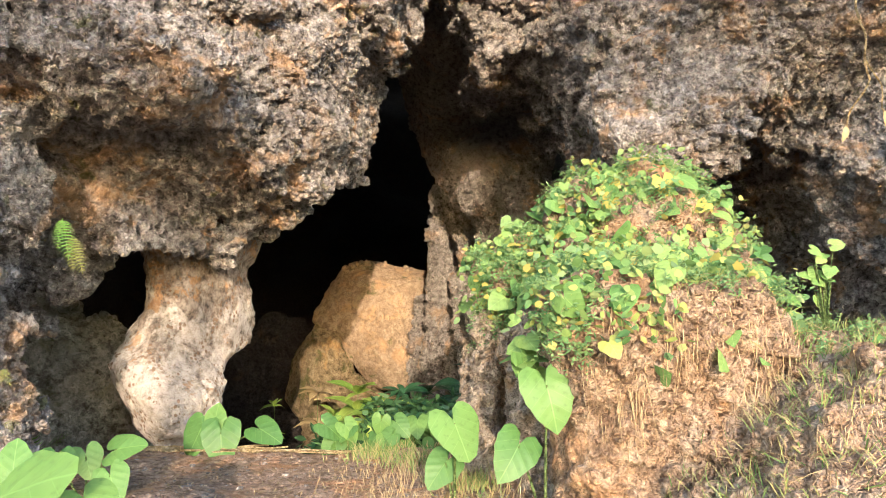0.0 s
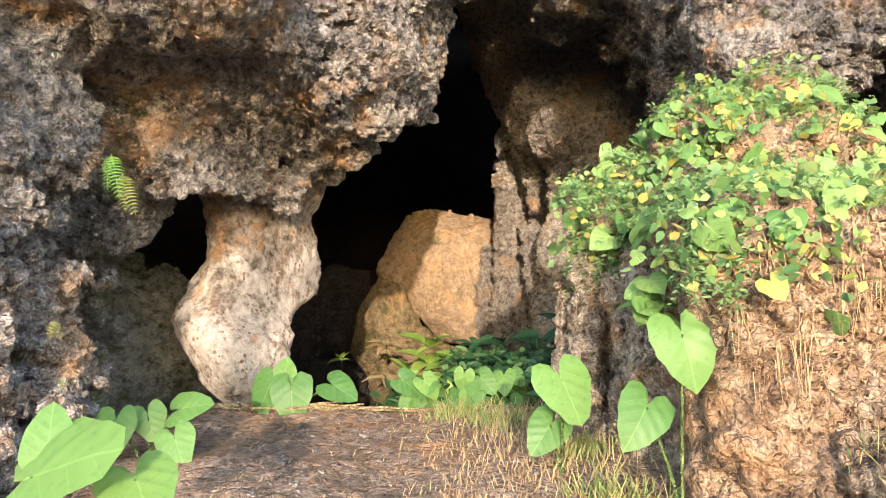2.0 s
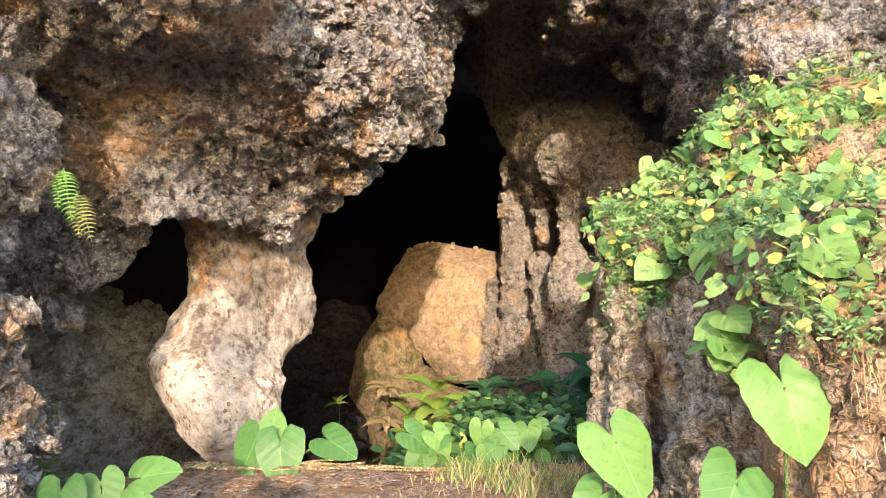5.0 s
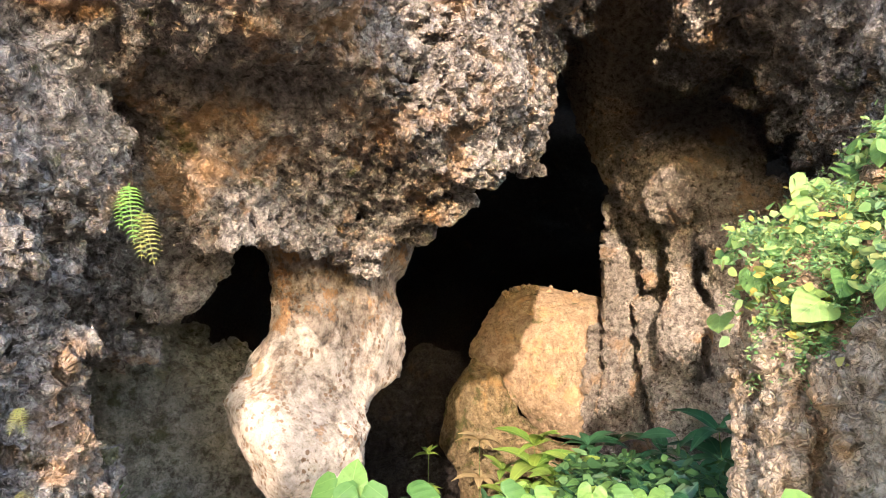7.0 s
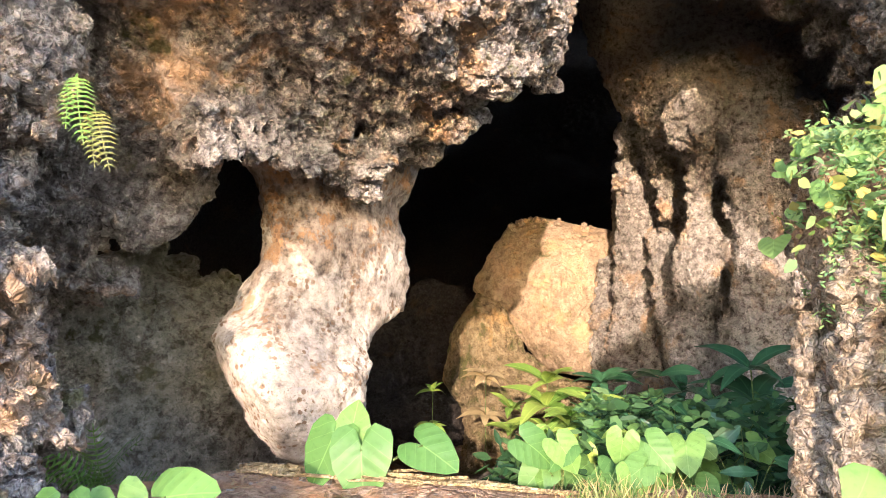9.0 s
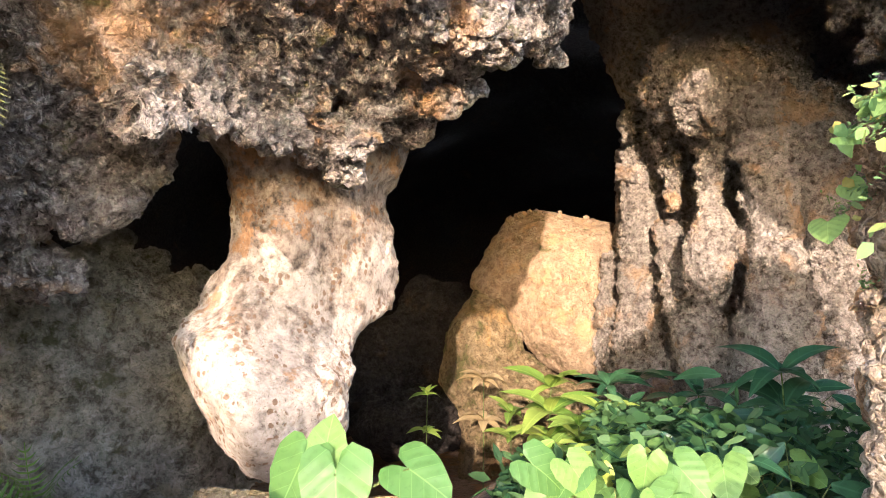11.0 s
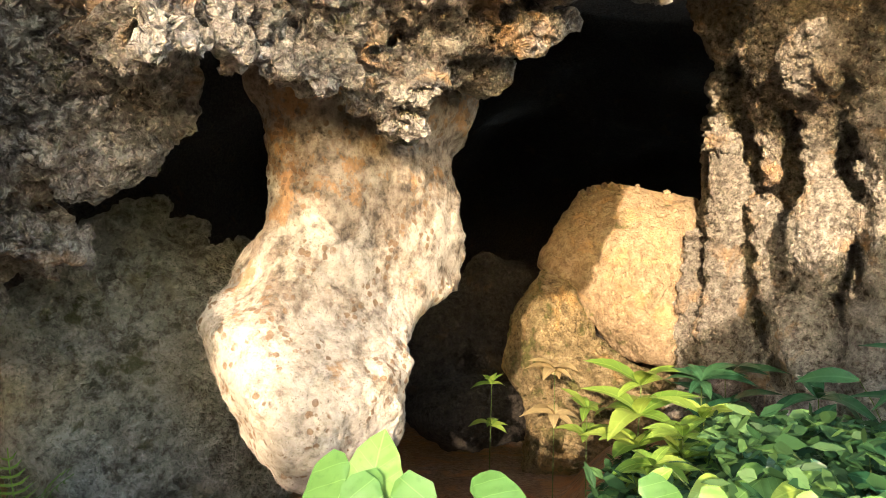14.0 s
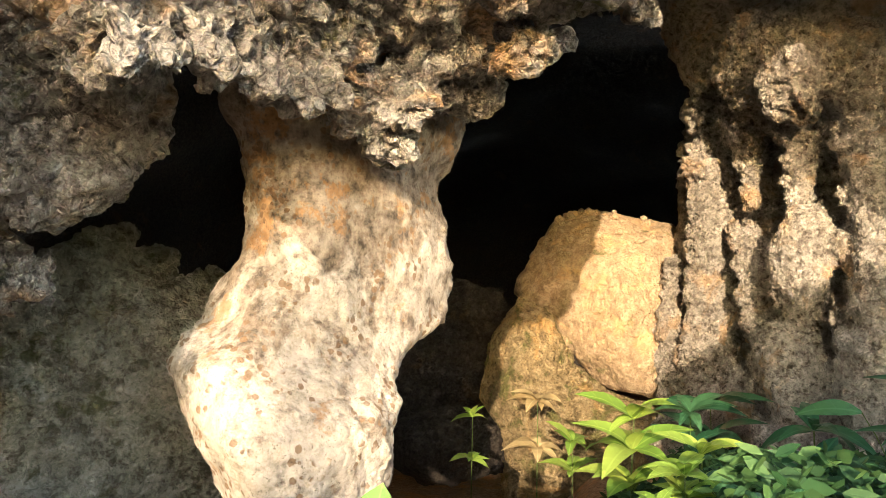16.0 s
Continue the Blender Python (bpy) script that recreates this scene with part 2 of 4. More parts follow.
def tufa(name, dark, mid, pale, warm, warm_share=0.5, moss=0.0, grain=13.0, relief=1.0, cracks=1.0):
    """Weathered limestone: grey to tan, ochre stains, pitted."""
    m = Nodes(name, 0.92)
    large = m.noise(0.9, 5, 0.6)
    small = m.noise(grain, 8, 0.72)
    specks = m.noise(grain * 4.3, 5, 0.7)
    pits = m.voronoi(23)
    colour = m.ramp(small, (0.37, dark), (0.49, mid), (0.62, pale))
    colour = m.mix(m.maths("MULTIPLY", m.step(specks, 0.49, 0.37), 0.45), colour, tuple(c * 0.45 for c in dark))
    ochre = m.step(m.noise(1.7, 4, 0.6, distort=0.6), 0.62 - 0.2 * warm_share, 0.74 - 0.1 * warm_share)
    colour = m.mix(m.maths("MULTIPLY", ochre, 0.75), colour, m.mix(small, warm, tuple(min(1, c * 1.6) for c in warm)))
    colour = m.mix(m.step(large, 0.35, 0.7), m.mix(0.35, colour, dark), colour)
    if moss:
        g = m.step(m.noise(2.6, 5, 0.65), 0.60 - 0.1 * moss, 0.72 - 0.08 * moss)
        colour = m.mix(m.maths("MULTIPLY", g, 0.8), colour, m.mix(small, (0.035, 0.045, 0.012), (0.16, 0.16, 0.04)))
    normal = m.bump(small, 0.06 * relief, 1.0)
    normal = m.bump(m.step(pits, 0.0, 0.55), 0.022 * relief, 0.8, normal)
    normal = m.bump(specks, 0.010 * relief, 0.9, normal)
    bent = m.add("ShaderNodeVectorMath", Vector=m.add("ShaderNodeTexNoise", Scale=6.0, Detail=3.0, Vector=m.place).outputs["Color"])
    bent.operation = "SCALE"
    bent.inputs["Scale"].default_value = 0.16
    moved = m.add("ShaderNodeVectorMath")
    moved.operation = "ADD"
    m.feed(moved.inputs[0], m.place)
    m.feed(moved.inputs[1], bent.outputs[0])
    for scale, depth in ((7.0, 0.04), (19.0, 0.018)):
        gap = m.voronoi(scale, "DISTANCE_TO_EDGE", moved.outputs[0])
        normal = m.bump(m.step(gap, 0.0, 0.12), depth * relief * cracks, 0.9, normal)
    return m.done(colour, normal)


ROCK_GREY = tufa("grey_tufa", (0.085, 0.073, 0.065), (0.37, 0.332, 0.30), (0.60, 0.56, 0.515), (0.46, 0.28, 0.14), 0.55, moss=0.1, grain=10.0, relief=1.3)


def flowstone():
    """Pale calcite crust with brown scabs, ochre stains and an upper part painted grey-brown for stain and shade."""
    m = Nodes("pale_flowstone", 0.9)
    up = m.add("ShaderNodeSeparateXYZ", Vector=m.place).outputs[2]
    small, fine = m.noise(11, 8, 0.7), m.noise(46, 6, 0.7)
    colour = m.ramp(small, (0.34, (0.26, 0.22, 0.18)), (0.44, (0.46, 0.41, 0.345)), (0.57, (0.60, 0.55, 0.48)))
    # darkens with height: brown stain, and painted shade towards the roof
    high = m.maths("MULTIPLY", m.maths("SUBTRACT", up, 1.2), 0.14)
    stain_and_shade = m.step(m.maths("ADD", m.noise(2.3, 7, 0.68, distort=0.4), high), 0.49, 0.60)
    colour = m.mix(m.maths("MULTIPLY", stain_and_shade, 0.85), colour, m.ramp(small, (0.36, (0.065, 0.048, 0.035)), (0.5, (0.25, 0.195, 0.145)), (0.66, (0.45, 0.38, 0.30))))
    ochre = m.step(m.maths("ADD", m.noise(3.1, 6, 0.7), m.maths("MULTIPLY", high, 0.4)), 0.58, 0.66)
    colour = m.mix(m.maths("MULTIPLY", ochre, 0.7), colour, m.mix(small, (0.30, 0.15, 0.055), (0.55, 0.31, 0.13)))
    edge = m.maths("ADD", m.voronoi(17.0), m.maths("MULTIPLY", m.noise(38, 5, 0.7), 0.55))
    scab = m.maths("MULTIPLY", m.step(edge, 0.66, 0.60), m.step(m.noise(3.4, 4), 0.49, 0.56))
    colour = m.mix(m.maths("MULTIPLY", scab, 0.85), colour, m.mix(fine, (0.13, 0.075, 0.04), (0.36, 0.235, 0.14)))
    colour = m.mix(m.maths("MULTIPLY", m.step(fine, 0.43, 0.34), 0.6), colour, (0.11, 0.085, 0.06))
    normal = m.bump(small, 0.05)
    normal = m.bump(scab, 0.008, 1.0, normal)
    normal = m.bump(fine, 0.012, 1.0, normal)
    return m.done(colour, normal)


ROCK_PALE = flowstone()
ROCK_TAN = tufa("tan_boulder", (0.24, 0.17, 0.105), (0.38, 0.275, 0.17), (0.50, 0.385, 0.255), (0.46, 0.28, 0.13), 0.5, moss=0.15, grain=7.0, relief=0.7, cracks=0.35)
ROCK_RIB = tufa("furrowed_rock", (0.20, 0.15, 0.10), (0.46, 0.37, 0.27), (0.62, 0.53, 0.41), (0.44, 0.26, 0.11), 0.5, moss=0.1, grain=10.0, relief=1.3)
ROCK_GREEN = tufa("greenish_rock", (0.18, 0.165, 0.125), (0.46, 0.44, 0.36), (0.64, 0.62, 0.53), (0.36, 0.32, 0.2), 0.2, moss=0.25, grain=5.0, relief=1.3)
ROCK_FLANK = tufa("flank_rock", (0.15, 0.125, 0.10), (0.46, 0.41, 0.355), (0.62, 0.565, 0.50), (0.48, 0.31, 0.17), 0.4, grain=9.0, relief=1.6)
ROCK_MOSSY = tufa("mossy_boulder", (0.14, 0.10, 0.05), (0.34, 0.25, 0.13), (0.46, 0.36, 0.21), (0.40, 0.24, 0.09), 0.5, moss=0.9, grain=7.0)
# near-black colour puts the cave's darkness into the rock itself
ROCK_DIM = tufa("unlit_dark_rock", (0.02, 0.015, 0.012), (0.05, 0.04, 0.032), (0.09, 0.075, 0.06), (0.08, 0.05, 0.03), 0.2)
EARTH = tufa("ochre_earth", (0.20, 0.125, 0.075), (0.44, 0.30, 0.19), (0.60, 0.46, 0.32), (0.44, 0.25, 0.12), 0.5, grain=8.0, relief=1.4)
SOIL = tufa("trodden_soil", (0.22, 0.15, 0.10), (0.44, 0.31, 0.22), (0.60, 0.46, 0.34), (0.54, 0.29, 0.14), 0.7)


# ---- ground ----
def ground_height(x, y):
    p = np.stack([x, y, 0 * x], 1).astype(np.float32)
    near = smoothstep(np.hypot(x, y - 4), 40, 15)
    z = -0.06 + 0.045 * np.clip(y, -2, 7.0)
    edge = 7.2 + 0.10 * value_noise(p, 0.8, 5) - 0.9 * smoothstep(x, -2.6, -4.2)
    z = z - (0.35 + 0.75 * smoothstep(x, -1.6, -2.6)) * smoothstep(y - edge, -0.05, 0.9) - 1.0 * smoothstep(y, 8.5, 14) - 1.5 * smoothstep(y, 18, 30)
    z = z + near * (0.05 * fractal(p, 1.1, 11, 3) + 0.012 * fractal(p, 0.16, 12, 2))
    return z


def build_ground():
    def axis(lo, hi, step):
        mid = np.arange(lo, hi, step)
        far = np.array([0.3, 0.8, 1.6, 3, 6, 12, 25, 60, 150, 400, 1000])
        return np.concatenate([lo - far[::-1], mid, hi + far])
    xs, ys = axis(-5, 3.5, 0.04), axis(-0.5, 9.5, 0.04)
    gx, gy = np.meshgrid(xs, ys, indexing="ij")
    z = ground_height(gx.ravel(), gy.ravel())
    verts = np.stack([gx.ravel(), gy.ravel(), z], 1)
    i = np.arange(len(xs) * len(ys)).reshape(len(xs), len(ys))
    quads = np.stack([i[:-1, :-1], i[1:, :-1], i[1:, 1:], i[:-1, 1:]], -1).reshape(-1, 4)
    return tagged(new("ground", mesh_of("ground", verts, quads, SOIL)), "trodden brown soil with dry litter before the cave", "ground", kind="structure")


build_ground()


# ---- the cliff to the left, an overhang with a lip ----
LEFT_FACE = [(-2.2, 3.45, 5.3), (-3.3, 3.7, 4.7), (-5, 4, 4.3), (-2.0, 5.2, 5.2), (-1.1, 5.3, 7.4), (-4, 6, 4.4), (-1.6, 3.35, 7.0), (-2.9, 2.0, 5.7),
             (-3.1, 2.3, 5.85), (-2.5, 2.95, 6.5), (-3.5, 2.0, 7.45), (-3.9, 1.6, 7.15), (-3.1, 2.2, 7.85), (-2.75, 2.3, 8.1), (-2.3, 2.75, 8.15), (-2.4, 2.45, 8.9),
             (-1.25, 3.15, 8.1), (-1.0, 4.0, 8.0), (-4.6, 1.2, 7.2), (-6, 2, 6.5), (-5.0, 2.4, 6.3), (-1.5, 4.2, 6.9)]
LEFT_EDGE = [(-9, 0.3), (-6, 0.7), (-4.6, 1.25), (-4.05, 1.45), (-3.86, 1.62), (-3.45, 1.95), (-3.2, 2.12), (-2.75, 2.15), (-2.4, 2.38), (-2.1, 2.7),
             (-1.65, 2.93), (-1.24, 3.05), (-1.02, 3.5), (-0.99, 4.2), (-0.95, 4.6), (-0.75, 4.85), (-0.6, 5.3), (0.2, 8.4), (-9, 8.4)]


def left_solid(p):
    x, y, z = p.T
    face = spread(x, z, LEFT_FACE)
    back = face + 0.75 + 0.5 * smoothstep(x, -3.0, -2.2) + 4.0 * smoothstep(z, 2.9, 4.2)
    d = np.maximum(face - y, y - np.minimum(back, 10.2)) * 0.7
    # the underside rises towards the back
    rise = 0.32 * smoothstep(x, -2.7, -3.3) * np.clip(y - face - 0.15, 0, 2)
    d = -join(-d, -(outline(x, z - rise, LEFT_EDGE) + 0.06), 0.12)
    # a ledge with a dark recess under it
    d = join(d, ellipsoid(p, (-2.55, 5.75, 3.45), (0.9, 0.65, 0.36)), 0.08)
    d = cut(d, ellipsoid(p, (-2.45, 6.2, 2.76), (0.8, 0.8, 0.36), (0, -8, 0)), 0.06)
    d = cut(d, ellipsoid(p, (-3.85, 8.8, 1.4), (0.8, 0.95, 0.72)), 0.1)
    column = join(stone_box(p, (-4.6, 5.6, 0.9), (1.15, 0.75, 2.6), 0.45, (0, 0, -12)), ellipsoid(p, (-3.55, 4.75, 0.95), (0.45, 0.42, 0.7)), 0.2)
    column = join(column, ellipsoid(p, (-3.5, 5.4, 0.2), (0.45, 0.42, 0.75)), 0.15)
    return join(d, column, 0.25)


tagged(rock("wall_left", (-7.5, 3.6, -0.4), (0.2, 10.4, 7.6), 0.055, left_solid, ROCK_GREY, 1, 0.44, 0.26, 0.062, 3, 0.24, 0.85, 0.75, sharp=True),
       "overhanging grey limestone cliff with broken ochre knobs", "rock wall", kind="structure")


# ---- the hanging pillar ----
PILLAR = [(-4.0, 3.3), (-3.8, 2.65), (-3.58, 2.2), (-3.54, 1.65), (-3.86, 1.0), (-3.68, 0.65), (-3.47, 0.32), (-3.22, 0.04), (-3.05, -0.05), (-2.75, 0.12), (-2.62, 0.34), (-2.6, 0.75), (-2.68, 1.0),
          (-2.56, 1.2), (-2.53, 1.8), (-2.56, 2.2), (-2.45, 2.5), (-2.2, 3.3)]


def pillar_solid(p):
    x, y, z = p.T
    back = 8.5 + 0.75 * np.clip(x + 3.8, 0, 1.5) * smoothstep(z, 0.6, 1.3)
    return outline(x, z, PILLAR) + 0.5 * ((y - back) / 0.75) ** 2


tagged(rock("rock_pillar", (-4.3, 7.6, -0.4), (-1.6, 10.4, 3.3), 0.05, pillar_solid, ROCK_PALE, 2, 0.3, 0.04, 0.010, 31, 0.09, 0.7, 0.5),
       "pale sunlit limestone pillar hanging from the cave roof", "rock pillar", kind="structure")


# ---- the right flank of the cave mouth, deep inside ----
def flank_solid(p):
    # the upper bulges, seen from afar above the bank
    d = ellipsoid(p, (1.05, 14.7, 4.5), (1.2, 1.0, 1.05))
    d = join(d, ellipsoid(p, (1.3, 15.6, 6.3), (1.6, 1.4, 1.6)), 0.1)
    d = join(d, limb(p, (-0.5, 17.1, 9.0), (0.1, 16.9, 5.3), 1.2, 0.62), 0.12)
    d = join(d, limb(p, (0.35, 12.9, 7.4), (0.0, 16.4, 5.9), 1.2, 0.7), 0.1)
    d = join(d, limb(p, (0.0, 17.1, 4.4), (-0.15, 17.1, -1.5), 0.40, 0.6), 0.1)
    d = join(d, stone_box(p, (3.2, 18.2, 3.5), (2.9, 2.2, 5.5), 0.8), 0.2)
    d = cut(d, ellipsoid(p, (2.9, 15.0, 5.1), (1.1, 3.2, 1.7)), 0.1)
    # upright ribs with dark clefts between them
    for a, b, ra, rb in (((-0.64, 16.4, 1.85), (-0.72, 16.1, -1.2), 0.20, 0.34), ((-0.10, 16.2, 4.25), (-0.12, 15.9, 2.4), 0.30, 0.36),
                         ((-0.14, 15.9, 2.4), (-0.30, 15.7, -1.2), 0.34, 0.45), ((0.22, 15.3, 3.95), (0.30, 15.2, 2.75), 0.30, 0.13),
                         ((0.22, 15.3, 2.35), (0.30, 14.9, 1.5), 0.17, 0.24), ((0.26, 14.9, 1.4), (0.15, 14.8, -1.2), 0.22, 0.34),
                         ((0.76, 14.6, 4.3), (0.72, 14.3, 2.6), 0.36, 0.20), ((0.56, 14.2, 0.8), (0.50, 14.0, -1.2), 0.40, 0.6),
                         ((1.38, 13.9, 4.1), (1.35, 13.5, 2.3), 0.38, 0.36), ((1.32, 13.5, 2.2), (1.30, 13.2, -1.2), 0.36, 0.6),
                         ((2.05, 14.0, 3.7), (2.1, 13.8, -1.5), 0.5, 0.7)):
        d = join(d, limb(p, a, b, ra, rb), 0.03)
    d = join(d, ellipsoid(p, (0.66, 13.95, 1.85), (0.36, 0.36, 0.72), (0, 5, 0)), 0.03)
    d = join(d, ellipsoid(p, (0.55, 13.8, 4.05), (0.42, 0.5, 0.5)), 0.05)
    for x, y, z, tall, lean in ((0.06, 15.0, 3.1, 1.0, -11), (0.12, 14.5, 0.7, 0.75, -12), (0.98, 13.4, 2.4, 1.3, 2), (1.7, 13.3, 1.8, 1.4, -3)):
        d = cut(d, stone_box(p, (x, y, z), (0.07, 1.0, tall), 0.05, (0, lean, 0)), 0.05)
    return d


tagged(rock("wall_right", (-2.0, 11.6, -1.4), (4.6, 18.0, 8.6), 0.07, flank_solid, ROCK_FLANK, 1, 0.36, 0.09, 0.05, 51, 0.10, 0.8, 0.7, sharp=True),
       "lumpy grey-brown limestone flank beside the cave mouth", "rock wall", kind="structure")

# ---- the overhang above the bank ----
RIGHT_FACE = [(2.9, 3.75, 7.5), (2.3, 3.3, 7.7), (1.2, 4.6, 9.0), (0.8, 5.3, 9.6), (1.8, 4.6, 8.0), (3, 5, 7.2), (4.2, 3.7, 8.3), (5.5, 3.2, 7.6), (4.5, 5, 7.4), (0.4, 6.5, 9.8), (7, 4, 6.5), (2, 6.5, 7.8)]
RIGHT_EDGE = [(-0.6, 8.4), (-0.1, 6.3), (0.25, 5.7), (0.3, 5.1), (0.5, 4.75), (0.8, 4.8), (0.95, 5.0), (1.2, 4.75), (1.55, 4.1), (1.72, 3.46), (1.8, 3.2), (2.1, 3.06), (2.87, 3.03), (3.23, 3.27), (3.35, 3.75), (3.6, 3.75),
              (4.17, 3.32), (4.6, 2.6), (5.2, 1.5), (5.6, -0.5), (8, -0.5), (8, 8.4)]


def right_solid(p):
    x, y, z = p.T
    d = np.maximum(spread(x, z, RIGHT_FACE) - y, y - 12.0) * 0.7
    d = -join(-d, -(outline(x, z, RIGHT_EDGE) + 0.10), 0.12)
    return d


tagged(rock("wall_overhang", (-0.7, 6.2, -0.4), (7.5, 12.1, 7.6), 0.06, right_solid, ROCK_GREY, 1, 0.46, 0.30, 0.06, 71, 0.25, 0.9, 0.75, sharp=True),
       "knobbly grey-brown limestone overhang above the earth bank", "rock wall", kind="structure")


# ---- boulder in the cave mouth ----
BOULDER = [(-3.2, 1.55), (-2.75, 2.4), (-2.5, 2.82), (-1.8, 2.92), (-0.5, 2.72), (-0.25, 1.6), (-0.45, 0.2), (-0.95, -0.2), (-1.5, 0.0), (-2.1, 0.4), (-2.5, 1.1), (-2.9, 1.1)]
LOW_BOULDER = [(-3.05, 1.45), (-2.5, 1.2), (-2.15, 0.35), (-1.5, -0.05), (-0.7, -0.3), (-0.7, -2.0), (-3.4, -2.0), (-3.3, -1.0), (-3.62, -0.2), (-3.5, 0.6)]


def boulder_solid(p):
    x, y, z = p.T
    return outline(x, z, BOULDER) + 0.5 * np.abs((y - 17.4 - 0.25 * (z - 1.2)) / 1.0) ** 2.6


top_boulder = tagged(rock("boulder", (-3.6, 15.8, -0.6), (0.2, 19.2, 3.4), 0.06, boulder_solid, ROCK_TAN, 1, 0.55, 0.06, 0.026, 91, 0.16, 0.9, 0.5),
       "large tan sunlit boulder in the cave mouth", "boulder")


def low_boulder_solid(p):
    x, y, z = p.T
    d = outline(x, z, LOW_BOULDER) + 0.5 * np.abs((y - 17.0) / 0.95) ** 2.4
    return cut(d, stone_box(p, (-2.6, 16.0, -0.75), (1.1, 0.6, 0.07), 0.05, (0, 6, 0)), 0.08)


tagged(rock("boulder", (-3.9, 15.7, -1.9), (-0.5, 18.2, 1.7), 0.05, low_boulder_solid, ROCK_MOSSY, 1, 0.4, 0.06, 0.03, 95, 0.12, 0.7, 0.5),
       "mossy brown boulder leaning below the larger one", "boulder")


def heap_solid(p):
    d = ellipsoid(p, (-4.2, 18.6, 1.0), (0.75, 0.6, 0.7))
    d = join(d, ellipsoid(p, (-4.9, 18.2, 0.2), (0.8, 0.7, 0.7)), 0.04)
    d = join(d, ellipsoid(p, (-3.9, 17.9, -0.2), (0.7, 0.6, 0.7)), 0.04)
    d = join(d, ellipsoid(p, (-4.3, 16.6, -1.0), (1.0, 0.8, 0.6)), 0.04)
    return join(d, ellipsoid(p, (-5.6, 17.6, -0.7), (0.9, 0.9, 0.7)), 0.04)


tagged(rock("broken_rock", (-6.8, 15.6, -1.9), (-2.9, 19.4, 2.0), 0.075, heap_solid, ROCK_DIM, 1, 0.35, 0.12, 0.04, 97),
       "broken rock mass inside the cave, coloured dark for the gloom", "rock")


# ---- dim rock inside the left hole ----
def inner_solid(p):
    d = ellipsoid(p, (-5.6, 10.2, 0.3), (1.5, 1.3, 1.5))
    d = join(d, limb(p, (-4.85, 10.2, 1.3), (-4.75, 9.9, -1), 0.3, 0.42), 0.1)
    return join(d, ellipsoid(p, (-5.05, 9.5, -0.3), (0.75, 0.8, 1.0)), 0.1)


tagged(rock("inner_rock", (-7.4, 8.2, -1.2), (-3.4, 11.6, 2.2), 0.05, inner_solid, ROCK_GREEN, 1, 0.45, 0.12, 0.045, 101, 0.22, 0.8, sharp=True),
       "smooth greenish grey rock in the shade of the left hole", "rock", kind="structure")


# ---- the cave's shell ----
def build_cave():
    n, k = 90, 60
    u, v = np.meshgrid(np.linspace(0, 2 * math.pi, n, endpoint=False), np.linspace(0.0, 1.0, k), indexing="ij")
    ang = v * math.pi * 0.62
    d = np.stack([np.cos(u) * np.sin(ang), np.cos(ang), np.sin(u) * np.sin(ang)], -1).reshape(-1, 3)
    r = np.array((12.0, 26.0, 11.0))
    p = (np.array((-3.0, 16.0, 1.0)) + d * r).astype(np.float32)
    p = p + d * 0.6 * fractal(p, 2.5, 7, 3)[:, None]
    i = np.arange(n * k).reshape(n, k)
    j = np.roll(i, -1, 0)
    quads = np.stack([i[:, :-1], i[:, 1:], j[:, 1:], j[:, :-1]], -1).reshape(-1, 4)
    tagged(new("wall_cave", mesh_of("wall_cave", p, quads, ROCK_DIM)), "limestone cave chamber coloured near black for its darkness", "cave", kind="structure")


build_cave()


# ---- plain unseen cliff added above and beside, closing the place against skylight ----
def closing(name, lo, hi, label, seed):
    mid, half = (np.array(lo) + hi) / 2, (np.array(hi) - lo) / 2
    def solid(p):
        return stone_box(p, mid, half - 0.3, 0.5)
    tagged(rock(name, tuple(np.array(lo) - 0.3), tuple(np.array(hi) + 0.3), 0.24, solid, ROCK_GREY, 0, 0.8, 0.2, 0.02, seed), label, "rock wall", kind="structure")


closing("wall_above", (-16, 5.6, 6.9), (13, 9.6, 12.5), "unseen plain grey cliff added high above the cave mouth against skylight", 201)
closing("wall_far_left", (-16, 4.2, -1), (-6.6, 8.2, 7.6), "unseen plain grey cliff added far along the rock face against skylight", 205)
closing("wall_far_right", (6.6, 5.2, -1), (14, 9.6, 7.6), "unseen plain grey cliff added far along the rock face against skylight", 209)


# ---- the earth bank ----
def bank_solid(p):
    d = stone_box(p, (1.35, 5.6, 0.35), (0.68, 1.2, 1.5), 0.32, (7, 0, 0))
    d = join(d, stone_box(p, (0.85, 7.0, 0.5), (0.5, 0.75, 1.6), 0.3, (0, 0, -10)), 0.1)
    d = join(d, ellipsoid(p, (1.75, 6.8, 1.3), (1.05, 1.1, 1.5)), 0.3)
    d = join(d, ellipsoid(p, (2.9, 5.2, -0.5), (1.9, 2.0, 1.85)), 0.35)
    d = join(d, ellipsoid(p, (2.35, 3.9, -0.3), (1.2, 1.1, 1.5)), 0.3)
    return d


bank = tagged(rock("earth_bank", (-0.3, 2.2, -0.5), (5.4, 8.6, 3.4), 0.045, bank_solid, EARTH, 1, 0.4, 0.09, 0.034, 111, 0.14, 0.8),
       "eroded ochre earth bank with an overgrown top", "bank", kind="structure")


